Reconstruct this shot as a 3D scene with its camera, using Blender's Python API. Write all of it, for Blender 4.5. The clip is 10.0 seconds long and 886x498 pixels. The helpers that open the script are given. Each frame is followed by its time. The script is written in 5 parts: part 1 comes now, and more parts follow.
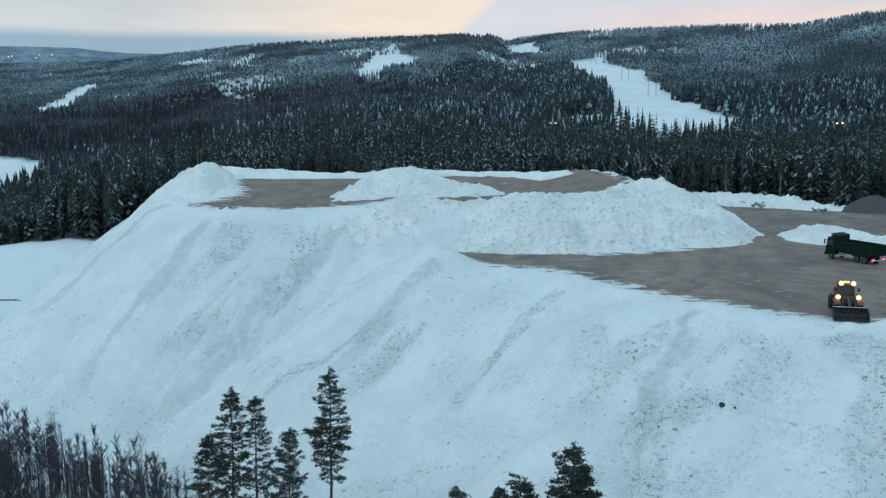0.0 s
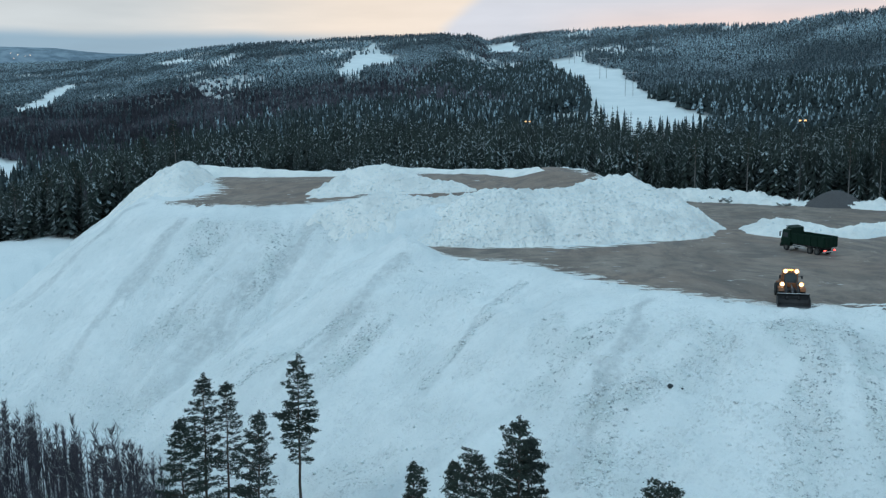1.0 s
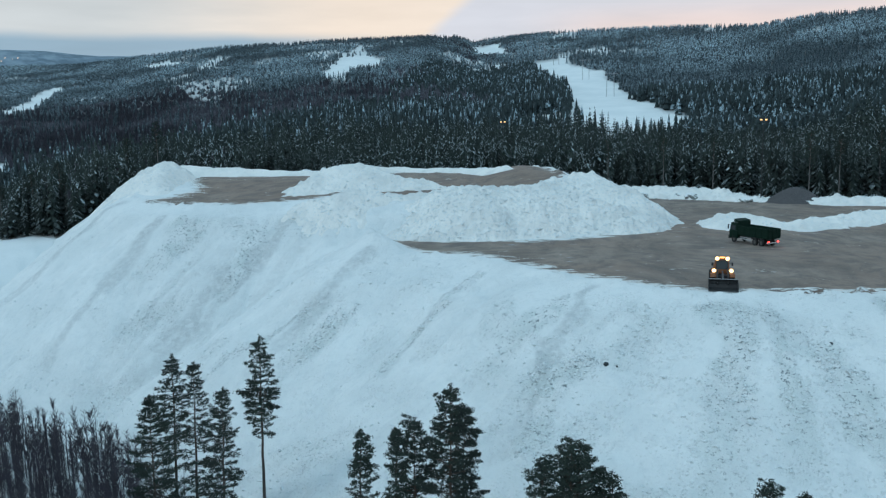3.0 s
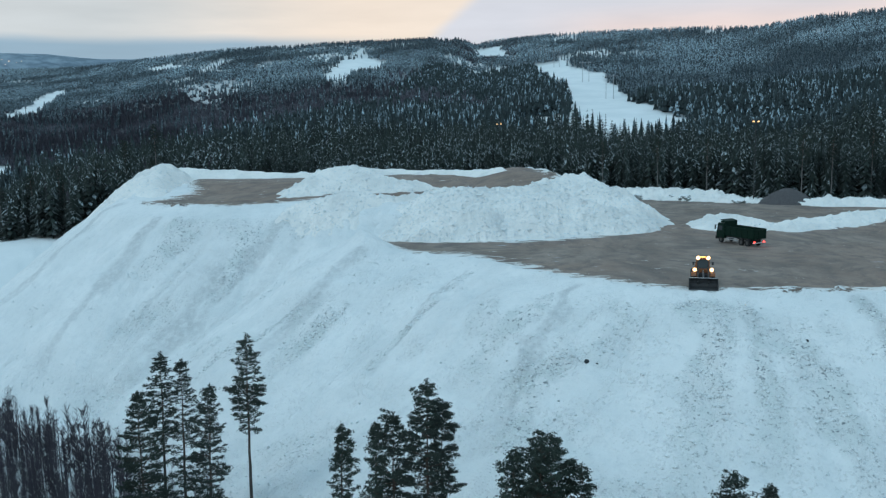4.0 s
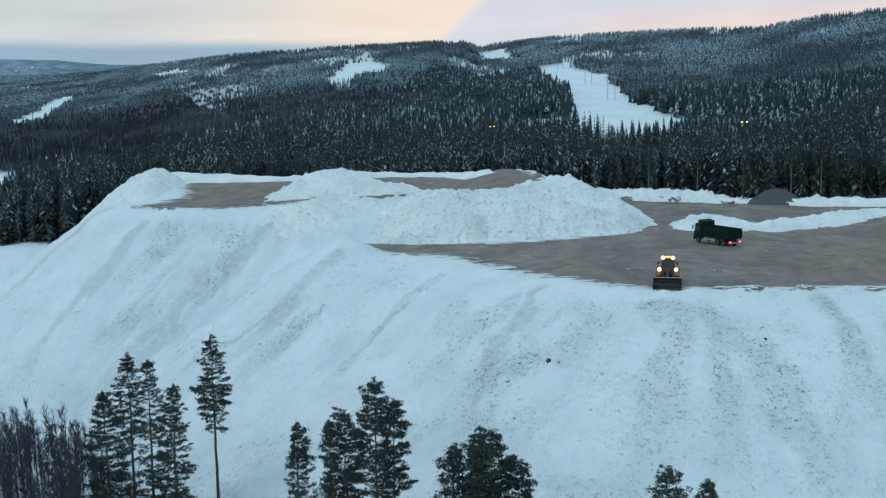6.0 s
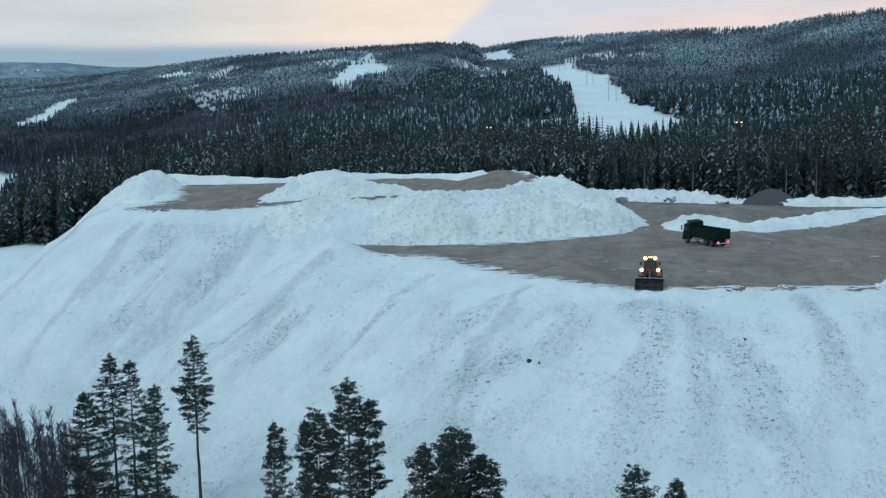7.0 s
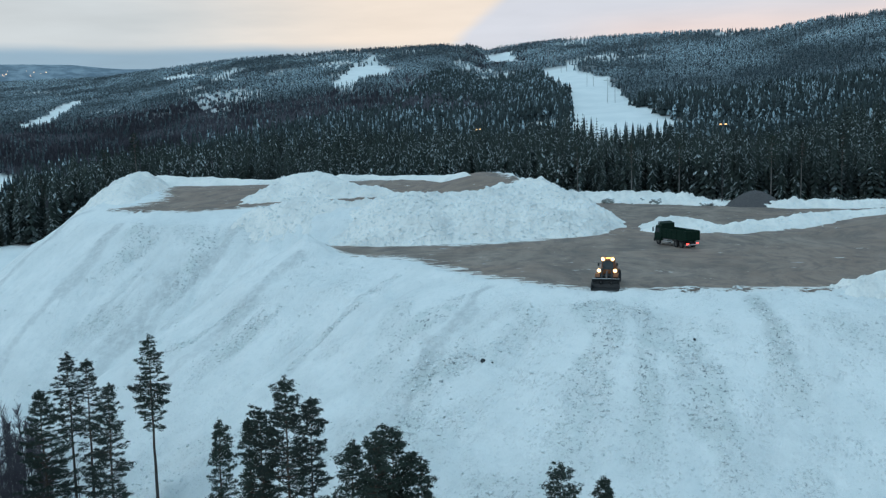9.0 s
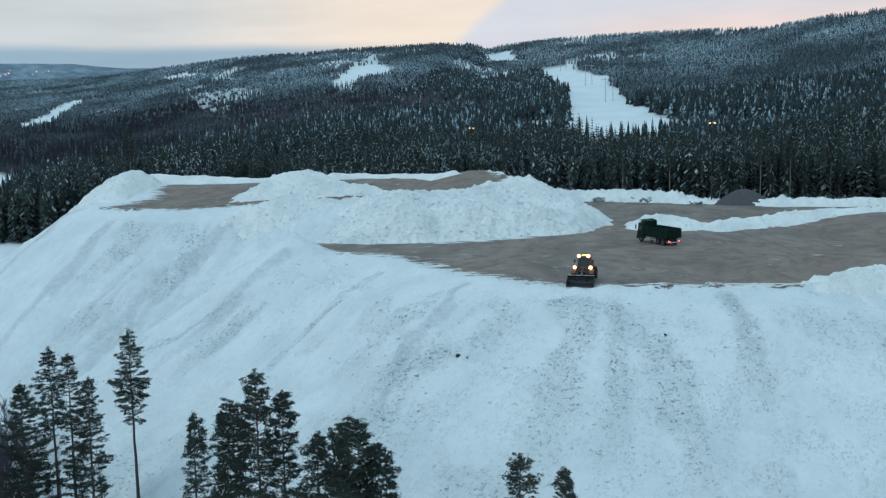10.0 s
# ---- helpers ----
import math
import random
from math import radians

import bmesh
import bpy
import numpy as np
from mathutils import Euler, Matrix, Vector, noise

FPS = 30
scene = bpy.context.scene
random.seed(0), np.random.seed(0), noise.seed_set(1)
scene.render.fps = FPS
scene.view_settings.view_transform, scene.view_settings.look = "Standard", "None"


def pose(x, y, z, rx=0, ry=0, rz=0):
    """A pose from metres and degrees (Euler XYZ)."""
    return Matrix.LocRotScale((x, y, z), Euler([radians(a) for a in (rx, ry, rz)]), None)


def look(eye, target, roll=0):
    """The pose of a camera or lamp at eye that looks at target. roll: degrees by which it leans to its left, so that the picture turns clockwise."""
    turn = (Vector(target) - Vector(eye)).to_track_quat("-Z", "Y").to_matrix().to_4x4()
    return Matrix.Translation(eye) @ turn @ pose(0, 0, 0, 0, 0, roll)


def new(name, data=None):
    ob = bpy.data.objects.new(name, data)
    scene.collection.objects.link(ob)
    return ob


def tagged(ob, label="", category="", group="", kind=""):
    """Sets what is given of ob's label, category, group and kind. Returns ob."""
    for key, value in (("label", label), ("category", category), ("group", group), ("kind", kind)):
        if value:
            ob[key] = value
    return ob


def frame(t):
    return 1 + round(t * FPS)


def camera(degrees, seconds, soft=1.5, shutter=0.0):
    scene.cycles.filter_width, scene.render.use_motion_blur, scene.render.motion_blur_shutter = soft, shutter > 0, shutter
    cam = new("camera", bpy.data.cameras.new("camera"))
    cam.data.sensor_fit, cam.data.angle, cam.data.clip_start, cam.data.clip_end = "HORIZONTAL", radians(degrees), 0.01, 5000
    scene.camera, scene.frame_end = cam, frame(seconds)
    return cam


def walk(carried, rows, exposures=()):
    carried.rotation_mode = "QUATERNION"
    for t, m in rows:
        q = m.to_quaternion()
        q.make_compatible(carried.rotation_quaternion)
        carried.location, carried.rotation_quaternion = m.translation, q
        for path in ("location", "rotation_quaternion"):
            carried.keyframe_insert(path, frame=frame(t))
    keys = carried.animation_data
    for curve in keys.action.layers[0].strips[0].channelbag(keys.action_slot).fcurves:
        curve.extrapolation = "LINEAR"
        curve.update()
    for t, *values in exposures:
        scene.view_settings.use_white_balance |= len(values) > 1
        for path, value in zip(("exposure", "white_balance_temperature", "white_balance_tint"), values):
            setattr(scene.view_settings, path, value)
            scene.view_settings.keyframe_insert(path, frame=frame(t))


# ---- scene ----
cam = camera(56.0, 10.0, 1.25)
PATH = [
    (0, (-13.941, 1.997, 21.556), (-14.252, 3.948, 21.246), -0.8),
    (0.5, (-12.606, 0.113, 21.409), (-12.916, 2.064, 21.098), -0.9),
    (1, (-11.161, -1.822, 21.327), (-11.433, 0.135, 21.015), -1.0),
    (1.5, (-9.795, -3.625, 21.254), (-10.046, -1.665, 20.944), -1.1),
    (2, (-8.457, -5.386, 21.168), (-8.699, -3.425, 20.858), -1.2),
    (2.5, (-7.205, -6.902, 21.064), (-7.451, -4.942, 20.754), -1.2),
    (4, (-3.558, -9.633, 20.891), (-3.816, -7.673, 20.588), -1.3),
    (4.5, (-2.269, -9.991, 20.871), (-2.533, -8.032, 20.57), -1.4),
    (5, (-0.885, -10.166, 20.831), (-1.155, -8.207, 20.531), -1.5),
    (5.5, (0.538, -10.23, 20.802), (0.262, -8.272, 20.504), -1.6),
    (7, (4.802, -10.254, 20.731), (4.507, -8.298, 20.438), -1.9),
    (7.5, (6.319, -10.218, 20.687), (6.017, -8.262, 20.395), -1.9),
    (8, (7.861, -10.183, 20.659), (7.553, -8.228, 20.367), -1.9),
    (8.5, (9.418, -10.17, 20.579), (9.104, -8.216, 20.289), -1.9),
    (9, (11.008, -10.288, 20.525), (10.695, -8.334, 20.237), -1.9),
    (9.5, (12.64, -10.633, 20.465), (12.326, -8.679, 20.176), -1.9),
    (10, (14.336, -11.263, 20.366), (14.017, -9.311, 20.076), -1.9),
]
walk(cam, [(t, look(e, a, r)) for t, e, a, r in PATH])

# ---- world, sun ----
world = bpy.data.worlds.new("dusk_sky")
scene.world = world
world.use_nodes = True
wn, wl = world.node_tree.nodes, world.node_tree.links
wn.clear()


def wnode(kind, **kw):
    n = wn.new(kind)
    for k, v in kw.items():
        if k == "op":
            n.operation = v
        elif k == "blend":
            n.data_type, n.blend_type = "RGBA", v
        else:
            n.inputs[k].default_value = v
    return n


SKY_STRENGTH = 0.10
sky_tex = wn.new("ShaderNodeTexSky")
sky_tex.sky_type, sky_tex.sun_disc = "NISHITA", False
sky_tex.sun_elevation, sky_tex.sun_rotation = radians(-2.0), radians(-14)
sky_tex.altitude, sky_tex.air_density, sky_tex.dust_density = 100, 1.0, 2.0
coord = wn.new("ShaderNodeTexCoord")
split = wn.new("ShaderNodeSeparateXYZ")
wl.new(coord.outputs["Generated"], split.inputs[0])


def wramp(stops, src):
    n = wn.new("ShaderNodeValToRGB")
    while len(n.color_ramp.elements) < len(stops):
        n.color_ramp.elements.new(0.5)
    for e, (p, c) in zip(n.color_ramp.elements, stops):
        e.position, e.color = p, (*c, 1)
    wl.new(src, n.inputs[0])
    return n.outputs[0]


def wmix(f, a, b):
    n = wn.new("ShaderNodeMix")
    n.data_type = "RGBA"
    wl.new(f, n.inputs[0])
    for i, v in ((6, a), (7, b)):
        if isinstance(v, tuple):
            n.inputs[i].default_value = (*v, 1)
        else:
            wl.new(v, n.inputs[i])
    return n.outputs[2]


def wstep(v, lo, hi):
    n = wn.new("ShaderNodeMapRange")
    n.interpolation_type = "SMOOTHSTEP"
    n.inputs["From Min"].default_value, n.inputs["From Max"].default_value = lo, hi
    wl.new(v, n.inputs["Value"])
    return n.outputs[0]


wmap = wn.new("ShaderNodeMapping")
wmap.inputs["Scale"].default_value = (1.0, 1.0, 6.0)
wl.new(coord.outputs["Generated"], wmap.inputs[0])
wob = wn.new("ShaderNodeTexNoise")
wob.inputs["Scale"].default_value, wob.inputs["Detail"].default_value = 7.0, 6.0
wl.new(wmap.outputs[0], wob.inputs["Vector"])


def along(vec, jitter):
    """The sky's direction along a vector, with ragged noise."""
    d = wnode("ShaderNodeVectorMath", op="DOT_PRODUCT")
    wl.new(coord.outputs["Generated"], d.inputs[0])
    d.inputs[1].default_value = vec
    m = wnode("ShaderNodeMath", op="MULTIPLY_ADD")
    wl.new(wob.outputs[0], m.inputs[0])
    m.inputs[1].default_value = jitter
    wl.new(d.outputs["Value"], m.inputs[2])
    return m.outputs[0]


# low cloud: grey-blue in the west, peach in the middle, lilac past a slanting edge, pink low in the east
low = wmix(wstep(along((1.0, 0.0, 0.0), 0.10), -0.46, -0.14), (0.60, 0.65, 0.68), (0.88, 0.77, 0.67))
low = wmix(wstep(along((1.0, 0.0, -1.15), 0.02), -0.250, -0.222), low, (0.66, 0.69, 0.77))
pink = wnode("ShaderNodeMath", op="MULTIPLY")
wl.new(wstep(along((1.0, 0.0, 0.0), 0.03), -0.04, 0.12), pink.inputs[0])
wl.new(wstep(along((0.0, 0.0, -1.0), 0.02), -0.125, -0.085), pink.inputs[1])
low = wmix(pink.outputs[0], low, (0.84, 0.71, 0.69))
band = wnode("ShaderNodeMath", op="MULTIPLY")
wl.new(wstep(along((0.0, 0.0, -1.0), 0.012), -0.096, -0.084), band.inputs[0])
wl.new(wstep(along((-1.0, 0.0, 0.0), 0.0), 0.14, 0.36), band.inputs[1])
low = wmix(band.outputs[0], low, (0.30, 0.45, 0.58))
low = wmix(wstep(along((0.0, 1.0, 0.0), 0.1), -0.25, 0.40), (0.50, 0.64, 0.755), low)
high = wramp(((0.0, (0.52, 0.64, 0.72)), (0.3, (0.50, 0.665, 0.775)), (0.6, (0.365, 0.58, 0.735)), (1.0, (0.31, 0.54, 0.72))), split.outputs["Z"])
lilac_out = wmix(wstep(split.outputs["Z"], 0.15, 0.30), low, high)
streak = wnode("ShaderNodeMath", op="MULTIPLY_ADD")
wl.new(wob.outputs[0], streak.inputs[0])
streak.inputs[1].default_value, streak.inputs[2].default_value = 0.26, 0.85
deck = wnode("ShaderNodeVectorMath", op="SCALE")
wl.new(lilac_out, deck.inputs[0])
wl.new(streak.outputs[0], deck.inputs["Scale"])
bg_sky, bg_deck, bg_sum = wn.new("ShaderNodeBackground"), wn.new("ShaderNodeBackground"), wn.new("ShaderNodeAddShader")
wl.new(sky_tex.outputs[0], bg_sky.inputs[0])
bg_sky.inputs[1].default_value = SKY_STRENGTH * 0.5
wl.new(deck.outputs[0], bg_deck.inputs[0])
bg_deck.inputs[1].default_value = 1.0
wl.new(bg_sky.outputs[0], bg_sum.inputs[0])
wl.new(bg_deck.outputs[0], bg_sum.inputs[1])
w_out = wn.new("ShaderNodeOutputWorld")
wl.new(bg_sum.outputs[0], w_out.inputs[0])

sun = new("sun", bpy.data.lights.new("sun", "SUN"))
sun.data.energy, sun.data.angle, sun.data.color = 0.56, radians(18), (0.82, 0.95, 1.0)
sun.matrix_world = look((-120, 20, 170), (0, 100, 0))

# ---- materials ----


class Mat:
    """A small builder for node materials."""

    def __init__(self, name):
        self.m = bpy.data.materials.new(name)
        self.m.use_nodes = True
        self.n, self.l = self.m.node_tree.nodes, self.m.node_tree.links
        self.b = self.n["Principled BSDF"]
        self.pos = self.n.new("ShaderNodeNewGeometry").outputs["Position"]

    def link(self, a, b):
        self.l.new(a, b)

    def noise(self, scale, detail=4.0, rough=0.55, stretch=None, src=None):
        t = self.n.new("ShaderNodeTexNoise")
        t.inputs["Scale"].default_value, t.inputs["Detail"].default_value = scale, detail
        t.inputs["Roughness"].default_value = rough
        src = src or self.pos
        if stretch:
            mp = self.n.new("ShaderNodeMapping")
            mp.inputs["Scale"].default_value = stretch
            self.l.new(src, mp.inputs[0])
            src = mp.outputs[0]
        self.l.new(src, t.inputs["Vector"])
        return t.outputs[0]

    def attr(self, name):
        a = self.n.new("ShaderNodeAttribute")
        a.attribute_name = name
        return a.outputs["Fac"]

    def math(self, op, a, b=None, c=None):
        m = self.n.new("ShaderNodeMath")
        m.operation = op
        for i, v in enumerate((a, b, c)):
            if v is None:
                continue
            if isinstance(v, (int, float)):
                m.inputs[i].default_value = v
            else:
                self.l.new(v, m.inputs[i])
        return m.outputs[0]

    def step(self, v, lo, hi, to_lo=0.0, to_hi=1.0):
        r = self.n.new("ShaderNodeMapRange")
        r.interpolation_type = "SMOOTHSTEP"
        for k, x in (("From Min", lo), ("From Max", hi), ("To Min", to_lo), ("To Max", to_hi)):
            r.inputs[k].default_value = x
        self.l.new(v, r.inputs["Value"])
        return r.outputs[0]

    def mix(self, f, a, b):
        m = self.n.new("ShaderNodeMix")
        m.data_type = "RGBA"
        for i, v in ((0, f), (6, a), (7, b)):
            if isinstance(v, (int, float)):
                m.inputs[i].default_value = v
            elif isinstance(v, tuple):
                m.inputs[i].default_value = (*v, 1)
            else:
                self.l.new(v, m.inputs[i])
        return m.outputs[2]

    def normal_z(self):
        g = self.n.new("ShaderNodeNewGeometry")
        s = self.n.new("ShaderNodeSeparateXYZ")
        self.l.new(g.outputs["Normal"], s.inputs[0])
        return s.outputs["Z"]

    def rand(self, island=True):
        if island:
            return self.n.new("ShaderNodeNewGeometry").outputs["Random Per Island"]
        return self.n.new("ShaderNodeObjectInfo").outputs["Random"]

    def put(self, colour=None, rough=0.8, metal=0.0, bump=None, strength=0.3, dist=0.1, emit=None, power=0.0):
        if isinstance(colour, tuple):
            self.b.inputs["Base Color"].default_value = (*colour, 1)
        elif colour is not None:
            self.l.new(colour, self.b.inputs["Base Color"])
        if isinstance(rough, (int, float)):
            self.b.inputs["Roughness"].default_value = rough
        else:
            self.l.new(rough, self.b.inputs["Roughness"])
        self.b.inputs["Metallic"].default_value = metal
        if bump is not None:
            bn = self.n.new("ShaderNodeBump")
            bn.inputs["Strength"].default_value, bn.inputs["Distance"].default_value = strength, dist
            self.l.new(bump, bn.inputs["Height"])
            self.l.new(bn.outputs[0], self.b.inputs["Normal"])
        if emit:
            self.b.inputs["Emission Color"].default_value = (*emit, 1)
            self.b.inputs["Emission Strength"].default_value = power
        return self.m


SNOW_A, SNOW_B = (0.84, 0.875, 0.875), (0.765, 0.81, 0.815)


def snow_material(name, clods=0.0, grit=False, lumpy=0.25, snow_tint=(1.0, 1.0, 1.0)):
    k = Mat(name)
    big, mid, fine = k.noise(0.12, 5), k.noise(0.9, 6, 0.65), k.noise(5.0, 5, 0.7)
    col = k.mix(k.step(big, 0.35, 0.65), tuple(c * w for c, w in zip(SNOW_A, snow_tint)), tuple(c * w for c, w in zip(SNOW_B, snow_tint)))
    dirt = k.attr("dirt")
    broken = k.attr("grain")
    speck = k.math("MULTIPLY", k.step(k.noise(1.9, 6, 0.8), 0.55, 0.61), k.step(mid, 0.36, 0.50))
    film = k.math("MULTIPLY", dirt, k.step(mid, 0.3, 0.65, 0.3, 1.0))
    col = k.mix(k.math("MULTIPLY", film, 0.85), col, (0.52, 0.555, 0.565))
    col = k.mix(k.math("MULTIPLY", broken, k.step(k.noise(0.3, 4), 0.45, 0.6, 0.0, 0.5)), col, (0.62, 0.70, 0.69))
    chip = k.n.new("ShaderNodeTexVoronoi")
    chip.inputs["Scale"].default_value, chip.inputs["Randomness"].default_value = 2.6, 1.0
    k.link(k.pos, chip.inputs["Vector"])
    chunks = k.math("MULTIPLY", k.step(chip.outputs["Distance"], 0.05, 0.55, 1.0, 0.0), k.step(k.noise(0.22, 5, 0.65), 0.40, 0.60, 0.25, 1.0))
    col = k.mix(k.math("MULTIPLY", k.step(k.noise(0.75, 7, 0.75), 0.48, 0.66), 0.30), col, (0.60, 0.665, 0.69))
    # dark flecks paint the shade beside clods along with their dirty sides
    shade_dirt_flecks = k.math("MULTIPLY", k.math("MULTIPLY_ADD", broken, 1.0, clods), speck)
    col = k.mix(shade_dirt_flecks, col, (0.17, 0.215, 0.235))
    crumb = k.math("MULTIPLY", k.noise(2.4, 6, 0.7), k.math("MULTIPLY_ADD", broken, 0.7, lumpy))
    height = k.math("ADD", k.math("ADD", k.math("MULTIPLY", mid, 0.6), k.math("MULTIPLY", fine, 0.2)), crumb)
    height = k.math("ADD", height, k.math("MULTIPLY", chunks, 0.55))
    rough = 0.75
    if grit:
        g = k.attr("grit")
        swirl = k.n.new("ShaderNodeVectorMath")
        swirl.operation = "MULTIPLY_ADD"
        swx = k.n.new("ShaderNodeTexNoise")
        swx.inputs["Scale"].default_value = 0.022
        k.link(k.pos, swx.inputs["Vector"])
        k.link(swx.outputs["Color"], swirl.inputs[0])
        swirl.inputs[1].default_value = (46.0, 46.0, 0.0)
        k.link(k.pos, swirl.inputs[2])
        tracks = k.noise(0.42, 5, 0.65, (0.9, 0.5, 1.0), swirl.outputs[0])
        near = k.step(g, 0.0, 0.12)
        col = k.mix(k.math("MULTIPLY", k.step(g, 0.15, 0.45), k.step(mid, 0.35, 0.6, 0.1, 0.6)), col, (0.80, 0.735, 0.675))
        wear = k.math("ADD", g, k.math("MULTIPLY_ADD", k.noise(0.40, 7, 0.7, (0.38, 1.0, 1.0)), 2.8, -1.4))
        wear = k.math("ADD", wear, k.math("MULTIPLY_ADD", tracks, 0.5, -0.25))
        wear = k.math("ADD", wear, k.math("MULTIPLY_ADD", k.noise(1.6, 6, 0.75, (0.45, 1.1, 1.0)), 1.3, -0.65))
        on = k.math("MULTIPLY", k.step(wear, 0.42, 0.52), near)
        tone = k.mix(k.step(k.noise(0.13, 6, 0.65, (1.0, 0.45, 1.0)), 0.35, 0.65), (0.170, 0.127, 0.101), (0.305, 0.238, 0.192))
        tone = k.mix(k.step(k.noise(0.035, 3, 0.5), 0.42, 0.62, 0.0, 0.6), tone, (0.250, 0.168, 0.126))
        tone = k.mix(k.step(tracks, 0.42, 0.68, 0.0, 0.66), tone, (0.088, 0.072, 0.066))
        tone = k.mix(k.math("MULTIPLY", k.step(k.noise(0.45, 5, 0.6, (0.45, 0.9, 1.0)), 0.67, 0.73), 0.7), tone, (0.62, 0.66, 0.69))
        tone = k.mix(k.step(fine, 0.45, 0.7, 0.0, 0.35), tone, (0.30, 0.28, 0.27))
        col = k.mix(on, col, tone)
        height = k.math("MULTIPLY", height, k.step(on, 0.0, 1.0, 1.0, 0.25))
    return k.put(col, rough, bump=height, strength=0.8, dist=0.27)


def bark_material(name, low, high, split_z=8.0):
    k = Mat(name)
    n = k.noise(9.0, 5, 0.7, (1.0, 1.0, 0.25))
    s = k.n.new("ShaderNodeSeparateXYZ")
    tc = k.n.new("ShaderNodeTexCoord")
    k.link(tc.outputs["Object"], s.inputs[0])
    up = k.step(s.outputs["Z"], split_z - 3, split_z + 4)
    col = k.mix(up, low, high)
    col = k.mix(k.step(n, 0.35, 0.65), col, k.mix(0.5, col, (0.02, 0.018, 0.016)))
    return k.put(col, 0.9, bump=n, strength=0.5, dist=0.04)


def needle_material(name, a, b, frost=0.0, top=0.35, flake=1.3, rime=(0.66, 0.76, 0.82), stand=0.05, rise=None):
    """Needles of two greens, with snow lying on some boughs that face up."""
    k = Mat(name)
    rand = k.rand()
    col = k.mix(rand, a, b)
    col = k.mix(k.step(k.noise(0.09, 3), 0.40, 0.65, 0.0, 0.65), col, (a[0] * 0.55, a[1] * 0.55, a[2] * 0.55))
    if frost > 0:
        some = k.step(k.math("FRACT", k.math("MULTIPLY", rand, 7.31)), 1.0 - frost, 1.02 - frost * 0.8)
        patchy = k.math("MULTIPLY", k.step(k.noise(stand, 4), 0.38, 0.60, 0.22, 1.0), k.step(k.noise(flake, 3, 0.7), 0.42, 0.60))
        lie = k.math("MULTIPLY", k.math("MULTIPLY", k.step(k.normal_z(), top, top + 0.3), some), patchy)
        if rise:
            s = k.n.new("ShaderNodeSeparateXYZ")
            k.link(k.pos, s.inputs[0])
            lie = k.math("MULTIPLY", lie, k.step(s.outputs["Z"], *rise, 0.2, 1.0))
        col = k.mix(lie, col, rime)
    return k.put(col, 0.85)


def paint(name, colour, rough=0.45, metal=0.0, dirt=0.25):
    k = Mat(name)
    n = k.noise(3.0, 5, 0.65)
    col = k.mix(k.step(n, 0.45, 0.75, 0.0, dirt), colour, (0.16, 0.15, 0.14))
    return k.put(col, k.step(n, 0.3, 0.7, rough, min(1.0, rough + 0.25)), metal)


SNOW_MOUND = snow_material("packed_snow_and_grit", 0.05, True)
# heap snow is whiter, and warm sky glow is tinted into its colour
SNOW_HEAP = snow_material("clumpy_snow", 0.03, False, 0.7, (1.135, 1.085, 1.045))
SNOW_CLOD = snow_material("snow_clods", 0.0, False, 0.25, (1.0, 1.02, 1.03))
gk = Mat("forest_ground")
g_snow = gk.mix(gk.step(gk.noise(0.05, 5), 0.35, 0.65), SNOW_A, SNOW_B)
# ground turns darker wherever the forest attribute is high
g_dark_floor = gk.mix(gk.step(gk.noise(0.4, 6, 0.7), 0.45, 0.7), (0.030, 0.034, 0.038), (0.10, 0.12, 0.14))
GROUND = gk.put(gk.mix(gk.math("MULTIPLY", gk.attr("forest"), 0.93), g_snow, g_dark_floor), 0.85, bump=gk.noise(0.8, 6, 0.65), strength=0.5, dist=0.4)
PINE_BARK = bark_material("pine_bark", (0.070, 0.060, 0.055), (0.085, 0.055, 0.040), 9.0)
SPRUCE_BARK = bark_material("spruce_bark", (0.07, 0.06, 0.055), (0.06, 0.05, 0.045))
PALE_BARK = bark_material("weathered_pine_bark", (0.20, 0.185, 0.18), (0.17, 0.12, 0.10), 10.0)
BIRCH_BARK = bark_material("birch_twigs", (0.105, 0.100, 0.122), (0.080, 0.067, 0.090), 4.5)
PINE_NEEDLE = needle_material("pine_needles", (0.016, 0.030, 0.025), (0.050, 0.070, 0.053), 0.06, 0.5, 2.0)
SPRUCE_NEEDLE = needle_material("spruce_needles_snow", (0.013, 0.027, 0.024), (0.040, 0.055, 0.046), 0.24, 0.2, 4.5, (0.72, 0.85, 0.90))
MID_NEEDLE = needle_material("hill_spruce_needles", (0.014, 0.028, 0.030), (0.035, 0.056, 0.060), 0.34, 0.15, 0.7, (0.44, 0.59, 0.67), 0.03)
# pale blue rime: snow on the trees plus distance haze put into the colour
FAR_NEEDLE = needle_material("far_spruce_snow_and_haze", (0.013, 0.026, 0.033), (0.036, 0.058, 0.072), 0.95, 0.05, 0.9, (0.54, 0.71, 0.79), 0.012, (22, 85))
bk = Mat("bare_birch_wood")
bk_dark = bk.mix(bk.rand(), (0.030, 0.030, 0.040), (0.068, 0.066, 0.085))
bk_pale = bk.mix(bk.step(bk.noise(0.6, 4, 0.7), 0.4, 0.7), bk.mix(bk.rand(), (0.056, 0.055, 0.071), (0.118, 0.112, 0.142)), (0.23, 0.25, 0.29))
FAR_BIRCH = bk.put(bk.mix(bk.step(bk.noise(0.011, 5, 0.6), 0.48, 0.64), bk_dark, bk_pale), 0.9)
GRAVEL = Mat("gravel")
gv = GRAVEL.noise(6.0, 6, 0.75)
GRAVEL = GRAVEL.put(GRAVEL.mix(GRAVEL.step(gv, 0.35, 0.7), (0.055, 0.052, 0.055), (0.165, 0.155, 0.158)), 0.9, bump=gv, strength=1.0, dist=0.25)
